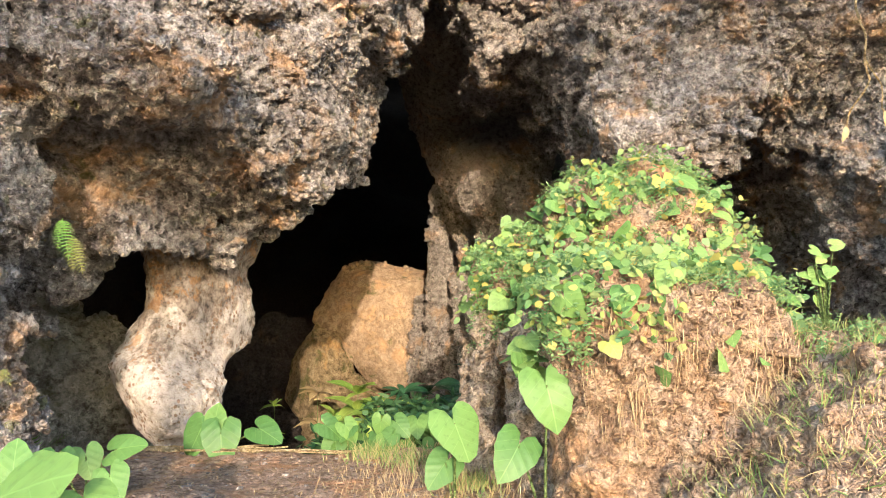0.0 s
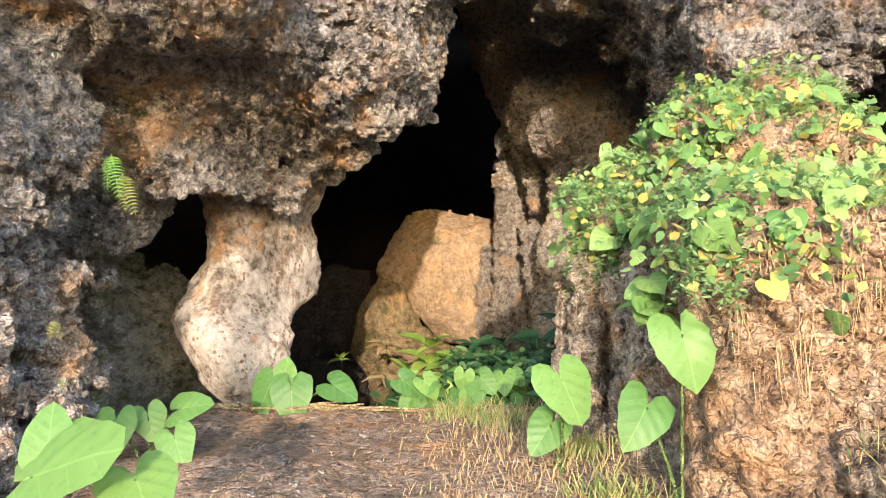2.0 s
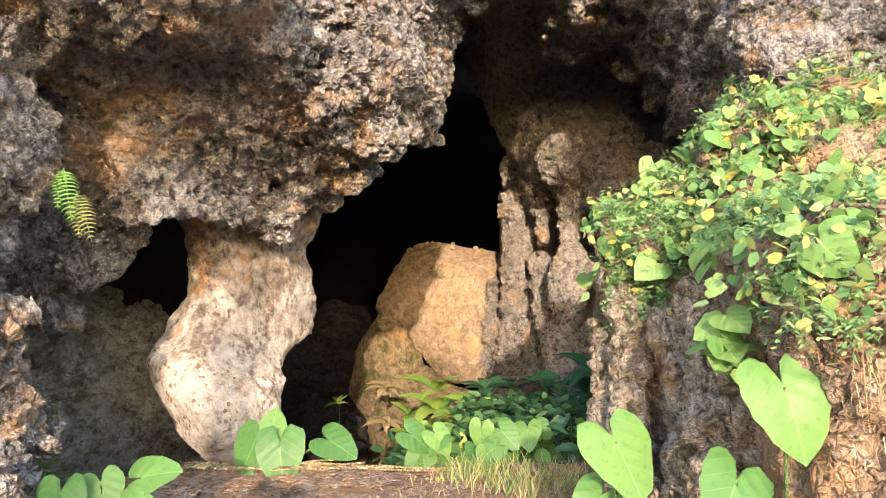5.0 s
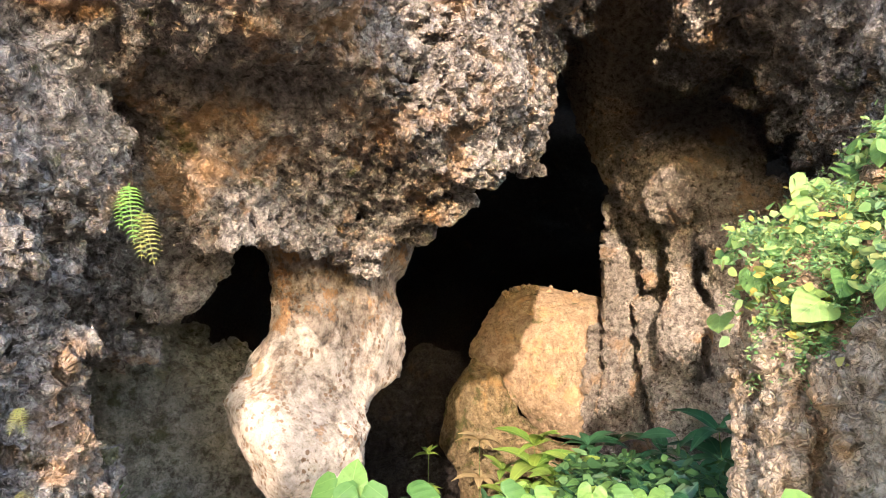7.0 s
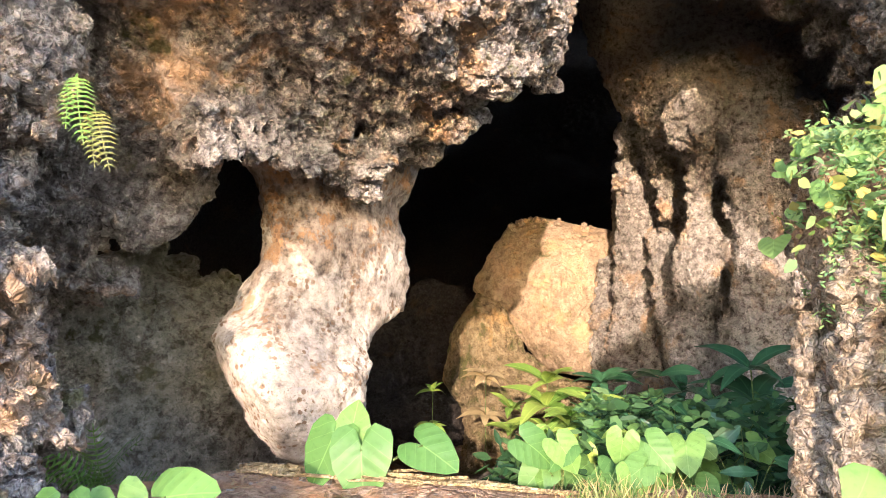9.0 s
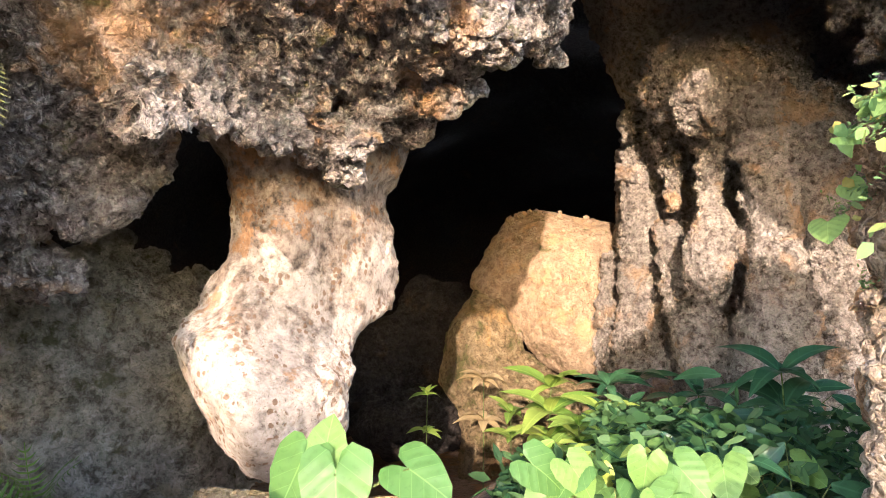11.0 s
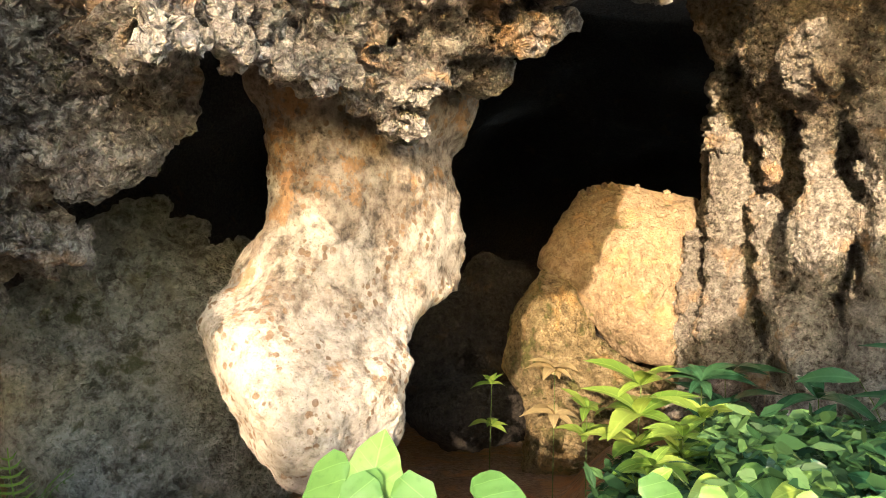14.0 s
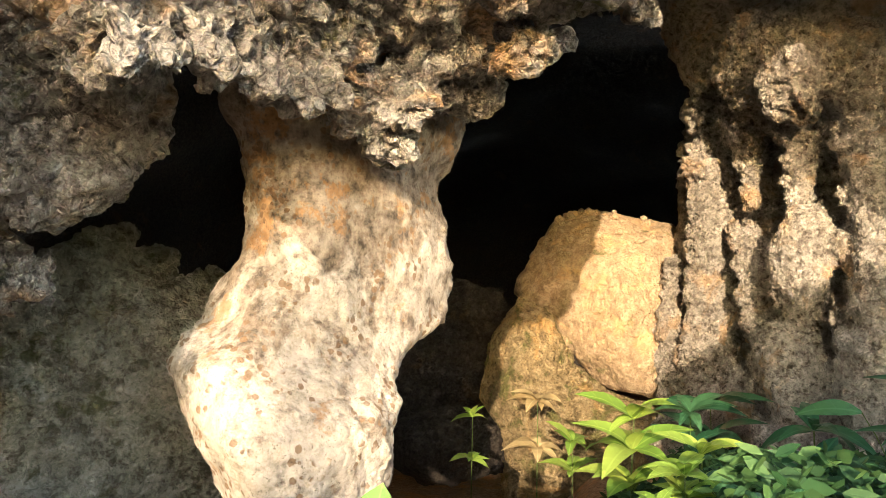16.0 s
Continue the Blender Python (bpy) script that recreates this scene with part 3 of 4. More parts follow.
def bank_rock_solid(p):
    d = limb(p, (0.72, 6.6, 1.3), (0.72, 6.4, -0.3), 0.30, 0.35)
    for x, y, top, r0, lean in ((0.16, 6.62, 1.22, 0.09, 0.03), (0.34, 6.38, 1.42, 0.12, -0.05), (0.52, 6.12, 1.36, 0.10, 0.04), (0.66, 5.85, 1.5, 0.13, -0.03),
                                (0.82, 5.55, 1.35, 0.10, 0.05), (0.93, 5.25, 1.4, 0.11, -0.04)):
        d = join(d, limb(p, (x, y, top), (x + lean, y - 0.14, 0.5), r0, r0 * 1.25), 0.015)
        d = join(d, limb(p, (x + lean, y - 0.12, 0.55), (x - lean, y - 0.3, -0.3), r0 * 1.1, r0 * 1.7), 0.015)
    return d


tagged(rock("bank_rock", (-0.5, 4.7, -0.4), (1.3, 7.4, 2.2), 0.035, bank_rock_solid, ROCK_RIB, 1, 0.22, 0.06, 0.03, 131, 0.06, 0.5, 0.8),
       "furrowed tan rock ribs below the overgrown bank", "rock", kind="structure")


# ---- unseen trees added behind the walker, crowns placed to shade cliffs and pillar ----
BARK = tufa("bark", (0.08, 0.06, 0.045), (0.17, 0.13, 0.10), (0.26, 0.21, 0.17), (0.14, 0.10, 0.06), 0.2)
CROWN = bpy.data.materials.new("crown_leaves")
CROWN.use_nodes = True
CROWN.node_tree.nodes["Principled BSDF"].inputs["Base Color"].default_value = (0.07, 0.12, 0.03, 1)


def tree(foot, centre, radii, leaves, seed, label):
    gen = np.random.default_rng(seed)
    foot, centre = Vector(foot), Vector(centre)
    top = new("tree")
    top.location = foot
    tagged(top, label, "tree", "trees behind the path")

    def bar(name, a, b, r0, r1):
        n, sides = 7, 8
        verts, faces = [], []
        for i in range(n + 1):
            c = a.lerp(b, i / n) + Vector((0.12 * math.sin(i * 1.3 + seed), 0.1 * math.cos(i * 1.7), 0)) * (0 < i < n)
            r = r0 + (r1 - r0) * i / n
            verts += [c + r * Vector((math.cos(k * math.tau / sides), math.sin(k * math.tau / sides), 0.3 * math.cos(k))) for k in range(sides)]
        for i in range(n):
            faces += [(i * sides + k, i * sides + (k + 1) % sides, (i + 1) * sides + (k + 1) % sides, (i + 1) * sides + k) for k in range(sides)]
        me = bpy.data.meshes.new(name)
        me.from_pydata([tuple(v - foot) for v in verts], [], faces)
        me.materials.append(BARK)
        ob = new(name, me)
        ob.parent = top
    bar("trunk", foot - Vector((0, 0, 0.3)), centre, 0.22, 0.10)
    for k in range(6):
        a = k * math.tau / 6 + 0.4
        bar("limb", foot.lerp(centre, 0.55 + 0.06 * k), centre + Vector((radii[0] * 0.8 * math.cos(a), radii[1] * 0.8 * math.sin(a), radii[2] * gen.uniform(-0.4, 0.7))), 0.07, 0.02)
    d = gen.standard_normal((leaves, 3))
    d /= np.linalg.norm(d, axis=1)[:, None]
    p = d * (gen.random(leaves) ** 0.45)[:, None] * np.array(radii)
    keep = value_noise((p + seed).astype(np.float32), 0.7, seed) > -0.12
    p = p[keep] + np.array(centre - foot)
    u, w = gen.standard_normal((2, len(p), 3))
    u /= np.linalg.norm(u, axis=1)[:, None]
    w = np.cross(u, w)
    w /= np.linalg.norm(w, axis=1)[:, None]
    verts = np.stack([p - u * 0.11, p + w * 0.05, p + u * 0.11, p - w * 0.05], 1).reshape(-1, 3)
    ob = new("crown", mesh_of("crown", verts, np.arange(len(verts)).reshape(-1, 4), CROWN, False))
    ob.parent = top


def up_sun(target, far):
    return Vector(target) - sun_way * far


# each crown stands up-sun of the rock it is added to darken
tree((5.2, -10.2, -0.15), up_sun((3.7, 7.5, 4.95), 18), (2.6, 1.6, 1.7), 14000, 3, "unseen leafy tree added behind the path to shade the overhang")
tree((-3.0, -11.0, -0.15), up_sun((-4.35, 5.2, 3.75), 16.5), (2.0, 1.2, 1.6), 10500, 7, "unseen broad leafy tree added behind the path to shade the left cliff")
tree((-4.6, -11.4, -0.15), up_sun((-4.65, 5.2, 1.7), 16.8), (1.35, 1.0, 1.15), 4500, 17, "unseen low leafy tree added behind the path to shade the left rock foot")
tree((-2.2, -11.8, -0.15), up_sun((-3.78, 8.4, 1.4), 20), (0.34, 0.4, 1.0), 1700, 13, "unseen slender young tree added behind the path to shade the pillar")
tree((-1.2, -12.4, -0.15), up_sun((-2.65, 6.5, 2.98), 18), (0.9, 0.5, 0.34), 2600, 19, "unseen small tree with a flat leafy crown, added to shade the recess")


# ---- plants ----
def leaf_stuff(name, low, high, yellow=0.0, veins=True, gloss=0.45):
    m = Nodes(name, gloss)
    tone = m.add("ShaderNodeObjectInfo").outputs["Random"]
    spot = m.noise(7, 4, 0.6)
    colour = m.mix(tone, low, high)
    if yellow:
        colour = m.mix(m.step(tone, 1 - yellow, 1 - yellow * 0.7), colour, (0.38, 0.33, 0.07))
    colour = m.mix(m.maths("MULTIPLY", m.step(spot, 0.5, 0.75), 0.35), colour, tuple(c * 0.55 for c in low))
    normal = None
    if veins:
        split = m.add("ShaderNodeSeparateXYZ", Vector=m.place)
        side = m.maths("ABSOLUTE", split.outputs[0])
        rib = m.step(side, 0.022, 0.006)
        wave = m.maths("SINE", m.maths("MULTIPLY", m.maths("SUBTRACT", split.outputs[1], m.maths("MULTIPLY", side, 0.8)), 22.0))
        vein = m.maths("MAXIMUM", rib, m.maths("MULTIPLY", m.step(wave, 0.97, 1.0), 0.5))
        colour = m.mix(m.maths("MULTIPLY", vein, 0.28), colour, tuple(min(1, c * 1.6 + 0.03) for c in high))
        normal = m.bump(wave, 0.004, 0.25)
    m.done(colour, normal)
    tl = m.add("ShaderNodeBsdfTranslucent", Color=colour)
    mx = m.add("ShaderNodeMixShader", Fac=0.3)
    m.tree.links.new(m.bsdf.outputs[0], mx.inputs[1])
    m.tree.links.new(tl.outputs[0], mx.inputs[2])
    m.tree.links.new(mx.outputs[0], m.tree.nodes["Material Output"].inputs["Surface"])
    return m.mat


def blades_stuff(name, *tones):
    """Leaves of a joined mass, each in a tone of its own."""
    m = Nodes(name, 0.6)
    chance = m.add("ShaderNodeNewGeometry").outputs["Random Per Island"]
    n = len(tones)
    colour = m.ramp(chance, *[((i + 0.5) / n, t) for i, t in enumerate(tones)])
    m.done(colour)
    tl = m.add("ShaderNodeBsdfTranslucent", Color=colour)
    mx = m.add("ShaderNodeMixShader", Fac=0.3)
    m.tree.links.new(m.bsdf.outputs[0], mx.inputs[1])
    m.tree.links.new(tl.outputs[0], mx.inputs[2])
    m.tree.links.new(mx.outputs[0], m.tree.nodes["Material Output"].inputs["Surface"])
    return m.mat


TARO = leaf_stuff("taro_leaf", (0.07, 0.165, 0.045), (0.155, 0.28, 0.07))
VINE = leaf_stuff("vine_leaf", (0.10, 0.21, 0.055), (0.24, 0.36, 0.10), 0.10)
SHRUB = leaf_stuff("shrub_leaf", (0.13, 0.25, 0.04), (0.32, 0.42, 0.08), gloss=0.35)
# lance leaf like SHRUB, its colour darkened to hold the surrounding shade
SHADE = leaf_stuff("shade_tinted_leaf", (0.02, 0.075, 0.035), (0.055, 0.14, 0.06), gloss=0.3)
DRYLEAF = leaf_stuff("dry_leaf", (0.36, 0.27, 0.13), (0.48, 0.38, 0.20), gloss=0.8)
FERN = leaf_stuff("fern_leaf", (0.12, 0.24, 0.04), (0.20, 0.32, 0.07), veins=False)
FERNOLD = leaf_stuff("old_fern_leaf", (0.20, 0.22, 0.06), (0.26, 0.24, 0.08), veins=False)
STEM = tufa("green_stem", (0.10, 0.15, 0.04), (0.17, 0.24, 0.07), (0.24, 0.30, 0.10), (0.2, 0.2, 0.08), 0.1)
STRAW = tufa("dry_straw", (0.30, 0.22, 0.11), (0.46, 0.36, 0.19), (0.62, 0.50, 0.30), (0.42, 0.28, 0.12), 0.3)
GRASS = blades_stuff("grass_blades", (0.09, 0.16, 0.04), (0.20, 0.27, 0.08), (0.38, 0.32, 0.15), (0.13, 0.20, 0.05), (0.30, 0.30, 0.11))
DRYGRASS = blades_stuff("dry_grass_blades", (0.42, 0.32, 0.17), (0.30, 0.20, 0.10), (0.52, 0.42, 0.24), (0.36, 0.26, 0.13), (0.22, 0.15, 0.08))
WEED = blades_stuff("weed_leaflets", (0.09, 0.19, 0.07), (0.19, 0.30, 0.12), (0.14, 0.24, 0.08), (0.24, 0.32, 0.12), (0.12, 0.22, 0.08))
CREEPER = blades_stuff("creeper_leaf", (0.08, 0.17, 0.05), (0.17, 0.28, 0.08), (0.30, 0.35, 0.09), (0.11, 0.21, 0.09), (0.22, 0.30, 0.12), (0.38, 0.33, 0.08))
# undergrowth greens are darkened to carry the shade behind the ledge
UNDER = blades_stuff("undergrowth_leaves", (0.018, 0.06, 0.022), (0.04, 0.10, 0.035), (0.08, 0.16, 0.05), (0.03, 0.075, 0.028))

# radius of a heart-shaped blade by angle from the tip, in twelfths of a half turn
HEART = np.array((1.0, 0.86, 0.72, 0.64, 0.60, 0.58, 0.58, 0.59, 0.60, 0.60, 0.54, 0.36, 0.07))


def heart_mesh(name, material, rays=12, rings=3, cup=0.10, droop=0.22, fold=0.10, wide=1.0, seed=0):
    """A heart-shaped leaf 1 long from its stalk to the tip along y, face up."""
    rng = np.random.default_rng(seed)
    ang = np.linspace(-math.pi, math.pi, 2 * rays + 1)
    rad = np.interp(np.abs(ang) / math.pi * 12, np.arange(13), HEART)
    rad = rad * (1 + 0.03 * rng.standard_normal(len(rad)))
    verts, quads = [(0, 0, 0)], []
    for r in range(1, rings + 1):
        k = r / rings
        x, y = rad * k * np.sin(ang) * wide, rad * k * np.cos(ang)
        z = -droop * np.maximum(y, 0) ** 2 - cup * x * x * 2 + fold * np.abs(x) - 0.25 * np.maximum(-y, 0) ** 2 + 0.02 * k * rng.standard_normal(len(x))
        verts += list(zip(x, y, z))
    n = len(ang)
    faces = [(0, 1 + i, 2 + i) for i in range(n - 1)]
    for r in range(1, rings):
        a, b = 1 + (r - 1) * n, 1 + r * n
        faces += [(a + i, b + i, b + i + 1, a + i + 1) for i in range(n - 1)]
    me = bpy.data.meshes.new(name)
    me.from_pydata(verts, [], faces)
    me.polygons.foreach_set("use_smooth", [True] * len(me.polygons))
    me.materials.append(material)
    return me


def lance_mesh(name, material, wide=0.16, droop=0.3, fold=0.25, n=7, seed=0):
    """A lance-shaped leaf 1 long along y."""
    rng = np.random.default_rng(seed)
    verts, faces = [], []
    for i in range(n + 1):
        t = i / n
        w = wide * math.sin(math.pi * min(1, t * 0.97 + 0.03)) ** 0.8 * (1.15 - 0.4 * t)
        z = 0.12 * math.sin(t * 2) - droop * t * t
        for s in (-1, 0, 1):
            verts.append((s * w, t, z + fold * abs(s) * w + 0.006 * rng.standard_normal()))
    for i in range(n):
        a = 3 * i
        faces += [(a, a + 1, a + 4, a + 3), (a + 1, a + 2, a + 5, a + 4)]
    me = bpy.data.meshes.new(name)
    me.from_pydata(verts, [], faces)
    me.polygons.foreach_set("use_smooth", [True] * len(me.polygons))
    me.materials.append(material)
    return me


def tube_mesh(name, points, r0, r1, material, sides=6):
    pts = [Vector(p) for p in points]
    verts, faces = [], []
    for i, p in enumerate(pts):
        way = (pts[min(i + 1, len(pts) - 1)] - pts[max(i - 1, 0)]).normalized()
        side = way.cross(Vector((0.3, 0.9, 0.2))).normalized()
        up = side.cross(way)
        r = r0 + (r1 - r0) * i / (len(pts) - 1)
        for s in range(sides):
            a = 2 * math.pi * s / sides
            verts.append(p + r * (math.cos(a) * side + math.sin(a) * up))
    for i in range(len(pts) - 1):
        for s in range(sides):
            a, b = i * sides + s, i * sides + (s + 1) % sides
            faces.append((a, b, b + sides, a + sides))
    faces += [tuple(range(sides))[::-1], tuple(range(len(verts) - sides, len(verts)))]
    me = bpy.data.meshes.new(name)
    me.from_pydata(verts, [], faces)
    me.polygons.foreach_set("use_smooth", [True] * len(me.polygons))
    me.materials.append(material)
    return me


def thing(name, at, label, category, group="", kind=""):
    ob = new(name)
    ob.location = at
    ob.empty_display_size = 0.1
    return tagged(ob, label, category, group, kind)


def child(name, mesh, parent, m=None, label=""):
    """A part of a thing; m is its place in the world, unscaled thing assumed."""
    ob = new(name, mesh)
    ob.parent = parent
    ob.matrix_basis = Matrix.Translation(-parent.location) @ (m or Matrix.Identity(4))
    if label:
        ob["label"] = label
    return ob


def leaf_pose(at, tip, face, size):
    """A leaf at its stalk's end, with its tip and its upper face turned these ways."""
    y = Vector(tip).normalized()
    z = (Vector(face) - Vector(face).dot(y) * y).normalized()
    x = y.cross(z)
    m = Matrix((x, y, z)).transposed().to_4x4()
    return Matrix.Translation(at) @ m @ Matrix.Scale(size, 4)


def arc(a, b, bow=0.1, n=6):
    a, b = Vector(a), Vector(b)
    return [a.lerp(b, t / n) + Vector((0, 0, bow * math.sin(math.pi * t / n) * (b - a).length)) for t in range(n + 1)]


GRID = ground_height(*[a.ravel() for a in np.meshgrid(np.arange(-6, 4, 0.05), np.arange(-1, 15, 0.05), indexing="ij")]).reshape(200, 320)


def ground_at(x, y):
    return float(GRID[int((x + 6) / 0.05), int((y + 1) / 0.05)])


TARO_MESHES = [heart_mesh("leaf", TARO, seed=i, droop=0.12 + 0.1 * i, fold=0.06 + 0.05 * i) for i in range(3)]
VINE_MESHES = [heart_mesh("leaf", VINE, rays=7, rings=2, seed=10 + i, wide=1.15, droop=0.2 + 0.1 * i) for i in range(3)]
SHADE_MESHES = [lance_mesh("leaf", SHADE, 0.17, 0.25 + 0.15 * i, seed=i) for i in range(3)]
SHRUB_MESHES = [lance_mesh("leaf", SHRUB, 0.21, 0.2 + 0.15 * i, seed=i + 5) for i in range(3)]
DRY_MESHES = [lance_mesh("leaf", DRYLEAF, 0.22, 0.5, seed=i + 8) for i in range(2)]


def taro(base, leaves, label, seed=0):
    """leaves: (place of the blade's middle, tip direction, face direction, length)."""
    rng = random.Random(seed)
    plant = thing("taro_plant", base, label, "plant", "broad-leaved taros")
    for at, tip, face, size in leaves:
        stalk = Vector(at) - Vector(tip).normalized() * size * 0.2
        child("leaf", rng.choice(TARO_MESHES), plant, leaf_pose(stalk, tip, face, size))
        foot = Vector(base) + Vector((rng.uniform(-0.03, 0.03), rng.uniform(-0.03, 0.03), -0.04))
        child("leaf_stalk", tube_mesh("leaf_stalk", arc(foot, stalk, 0.06), 0.011, 0.006, STEM), plant)
    return plant


def rosette(base, top, count, size, meshes, label, seed=0, name="shrub", rise=0.35, tiers=2):
    """An upright stem with whorls of lance-shaped leaves."""
    rng = random.Random(seed)
    plant = thing(name, base, label, "plant", "broad-leaved shrubs")
    base, top = Vector(base), Vector(top)
    child("stem", tube_mesh("stem", arc(base - Vector((0, 0, 0.05)), top, 0.02), 0.010, 0.005, STEM), plant)
    for tier in range(tiers):
        at = base.lerp(top, 1 - 0.28 * tier)
        for i in range(count):
            a = 2 * math.pi * (i + 0.4 * tier) / count + rng.uniform(-0.3, 0.3)
            up = rise + rng.uniform(-0.55, 0.6)
            tip = Vector((math.cos(a), math.sin(a), up))
            child("leaf", rng.choice(meshes), plant, leaf_pose(at, tip, Vector((0, -0.35, 1)), size * rng.uniform(0.5, 1.1)))
    return plant


def fern(base, fronds, label, material, seed=0):
    """fronds: (tip direction, length). Each frond is a rib with paired leaflets."""
    plant = thing("fern", base, label, "fern", "ferns on the rocks")
    for n, (tip, length) in enumerate(fronds):
        verts, faces = [], []
        pairs = 12
        for i in range(pairs):
            t = 0.12 + 0.86 * i / pairs
            z = 0.25 * t - 0.45 * t * t
            w = 0.20 * math.sin(math.pi * min(1, 0.15 + 0.85 * t)) ** 0.7 + 0.015
            for s in (-1, 1):
                k = len(verts)
                verts += [(0, t - 0.014, z), (s * w * 0.5, t + 0.045, z + 0.01), (s * w, t + 0.075, z - 0.05 * w / 0.2), (s * w * 0.5, t + 0.012, z + 0.008), (0, t + 0.014, z)]
                faces += [(k, k + 3, k + 1, k + 4), (k + 3, k + 2, k + 1)]
        k = len(verts)
        for i in range(9):
            t = i / 8
            z = 0.25 * t - 0.45 * t * t
            verts += [(-0.006, t, z + 0.004), (0.006, t, z + 0.004)]
        faces += [(k + 2 * i, k + 2 * i + 1, k + 2 * i + 3, k + 2 * i + 2) for i in range(8)]
        me = bpy.data.meshes.new("frond")
        me.from_pydata(verts, [], faces)
        me.materials.append(material)
        child("frond", me, plant, leaf_pose(base, tip, (0.15, -0.6, 0.8), length))
    return plant


# the walker's side: taros by the path and at the foot of the pillar
C = (0, -0.75, 0.65)
taro((-1.85, 3.0, ground_at(-1.85, 3.0)), [((-1.68, 2.95, 0.80), (0.75, -0.25, 0.30), (-0.2, -0.6, 0.75), 0.40), ((-1.47, 3.1, 0.70), (0.4, -0.4, -0.4), (0.2, -0.6, 0.7), 0.22),
                                         ((-1.78, 3.1, 0.86), (-0.1, 0.2, 0.8), (0.2, -0.9, 0.2), 0.16)], "large bright green taro beside the path", 1)
taro((-2.65, 5.5, ground_at(-2.65, 5.5)), [((-2.82, 5.4, 0.42), (0.05, -0.3, -0.9), (0, -0.9, 0.3), 0.24), ((-2.66, 5.55, 0.45), (0.3, -0.2, -0.7), (0.3, -0.9, 0.3), 0.2),
                                           ((-2.38, 5.5, 0.55), (0.9, -0.1, 0.25), (0.1, -0.7, 0.7), 0.23), ((-2.38, 5.35, 0.34), (0.4, -0.3, -0.7), (0.1, -0.9, 0.4), 0.22)],
     "bright green taro growing beside the grey rock foot", 2)
taro((-2.2, 7.05, ground_at(-2.2, 7.05)), [((-2.35, 7.05, 0.42), (-0.3, -0.3, -0.8), (-0.2, -0.9, 0.35), 0.30), ((-2.12, 7.0, 0.38), (0.12, -0.3, -0.9), (0.1, -0.9, 0.35), 0.32),
                                           ((-2.22, 7.12, 0.52), (0.05, 0.1, 0.9), (0, -0.95, 0.25), 0.24), ((-1.74, 7.1, 0.44), (0.8, -0.3, -0.35), (0.1, -0.75, 0.6), 0.26)],
     "light green taro at the foot of the pillar", 3)
taro((0.05, 5.2, ground_at(0.05, 5.2)), [((0.06, 5.1, 0.72), (0.3, -0.3, -0.7), (0.25, -0.9, 0.35), 0.30), ((-0.05, 5.25, 0.45), (-0.4, -0.3, -0.5), (0, -0.9, 0.4), 0.22)],
     "bright green taro below the earth bank", 4)
taro((0.58, 4.55, ground_at(0.58, 4.55)), [((0.60, 4.5, 1.02), (0.2, -0.3, -0.85), (0.05, -0.95, 0.2), 0.29), ((0.40, 4.6, 0.66), (-0.35, -0.4, -0.55), (0.25, -0.8, 0.45), 0.25)],
     "tall taro with one large leaf before the bank", 5)


def leaf_cluster(name, base, spread_by, count, size, meshes, label, category, group, seed, face=(0, -0.8, 0.6), lift=0.0):
    """A low clump: a short stem and stalked leaves all round."""
    rng = random.Random(seed)
    plant = thing(name, base, label, category, group)
    for i in range(count):
        at = Vector(base) + Vector((rng.uniform(-1, 1) * spread_by[0], rng.uniform(-1, 1) * spread_by[1], lift + rng.random() * spread_by[2]))
        tip = Vector((rng.uniform(-0.8, 0.8), rng.uniform(-0.6, 0.1), rng.uniform(-0.9, 0.2)))
        f = Vector(face) + Vector((rng.uniform(-0.4, 0.4), rng.uniform(-0.2, 0.2), rng.uniform(-0.3, 0.3)))
        s = size * rng.uniform(0.65, 1.15)
        child("leaf", rng.choice(meshes), plant, leaf_pose(at, tip, f, s))
        child("leaf_stalk", tube_mesh("leaf_stalk", arc(base, at, 0.12, 4), 0.005, 0.003, STEM, 5), plant)
    return plant


leaf_cluster("broad_leaf_plant", (-1.0, 7.45, 0.12), (0.24, 0.15, 0.38), 12, 0.19, TARO_MESHES, "low clump of rounded light green leaves on the ledge", "plant", "low plants on the ledge", 6)
leaf_cluster("broad_leaf_plant", (-0.45, 7.3, 0.10), (0.30, 0.25, 0.45), 12, 0.20, TARO_MESHES, "low clump of heart-shaped green leaves on the ledge", "plant", "low plants on the ledge", 7)
leaf_cluster("broad_leaf_plant", (-0.85, 7.9, 0.0), (0.35, 0.2, 0.5), 10, 0.2, SHRUB_MESHES, "leafy yellow-green plant behind the ledge", "plant", "low plants on the ledge", 8)
leaf_cluster("broad_leaf_plant", (-0.25, 8.2, 0.0), (0.35, 0.3, 0.62), 16, 0.24, SHADE_MESHES, "leafy plant with the shade painted into its dark green", "plant", "low plants on the ledge", 9)
leaf_cluster("broad_leaf_plant", (0.05, 7.4, 0.0), (0.3, 0.25, 0.6), 14, 0.26, SHADE_MESHES, "leafy plant with the shade painted into its dark green", "plant", "low plants on the ledge", 10)

rosette((-1.35, 10.6, ground_at(-1.35, 10.6)), (-1.3, 10.7, 0.45), 8, 0.48, SHRUB_MESHES, "glossy light green shrub in a patch of sun", 1, tiers=3)
rosette((-1.0, 9.5, ground_at(-1.0, 9.5)), (-1.02, 9.5, 0.30), 8, 0.30, SHRUB_MESHES, "yellow-green shrub in a patch of sun", 2, tiers=3)
rosette((-0.4, 13.7, ground_at(-0.4, 13.7)), (-0.4, 13.8, 0.15), 10, 0.65, SHADE_MESHES, "shrub before the rock flank, shade painted into its green", 3, tiers=3)
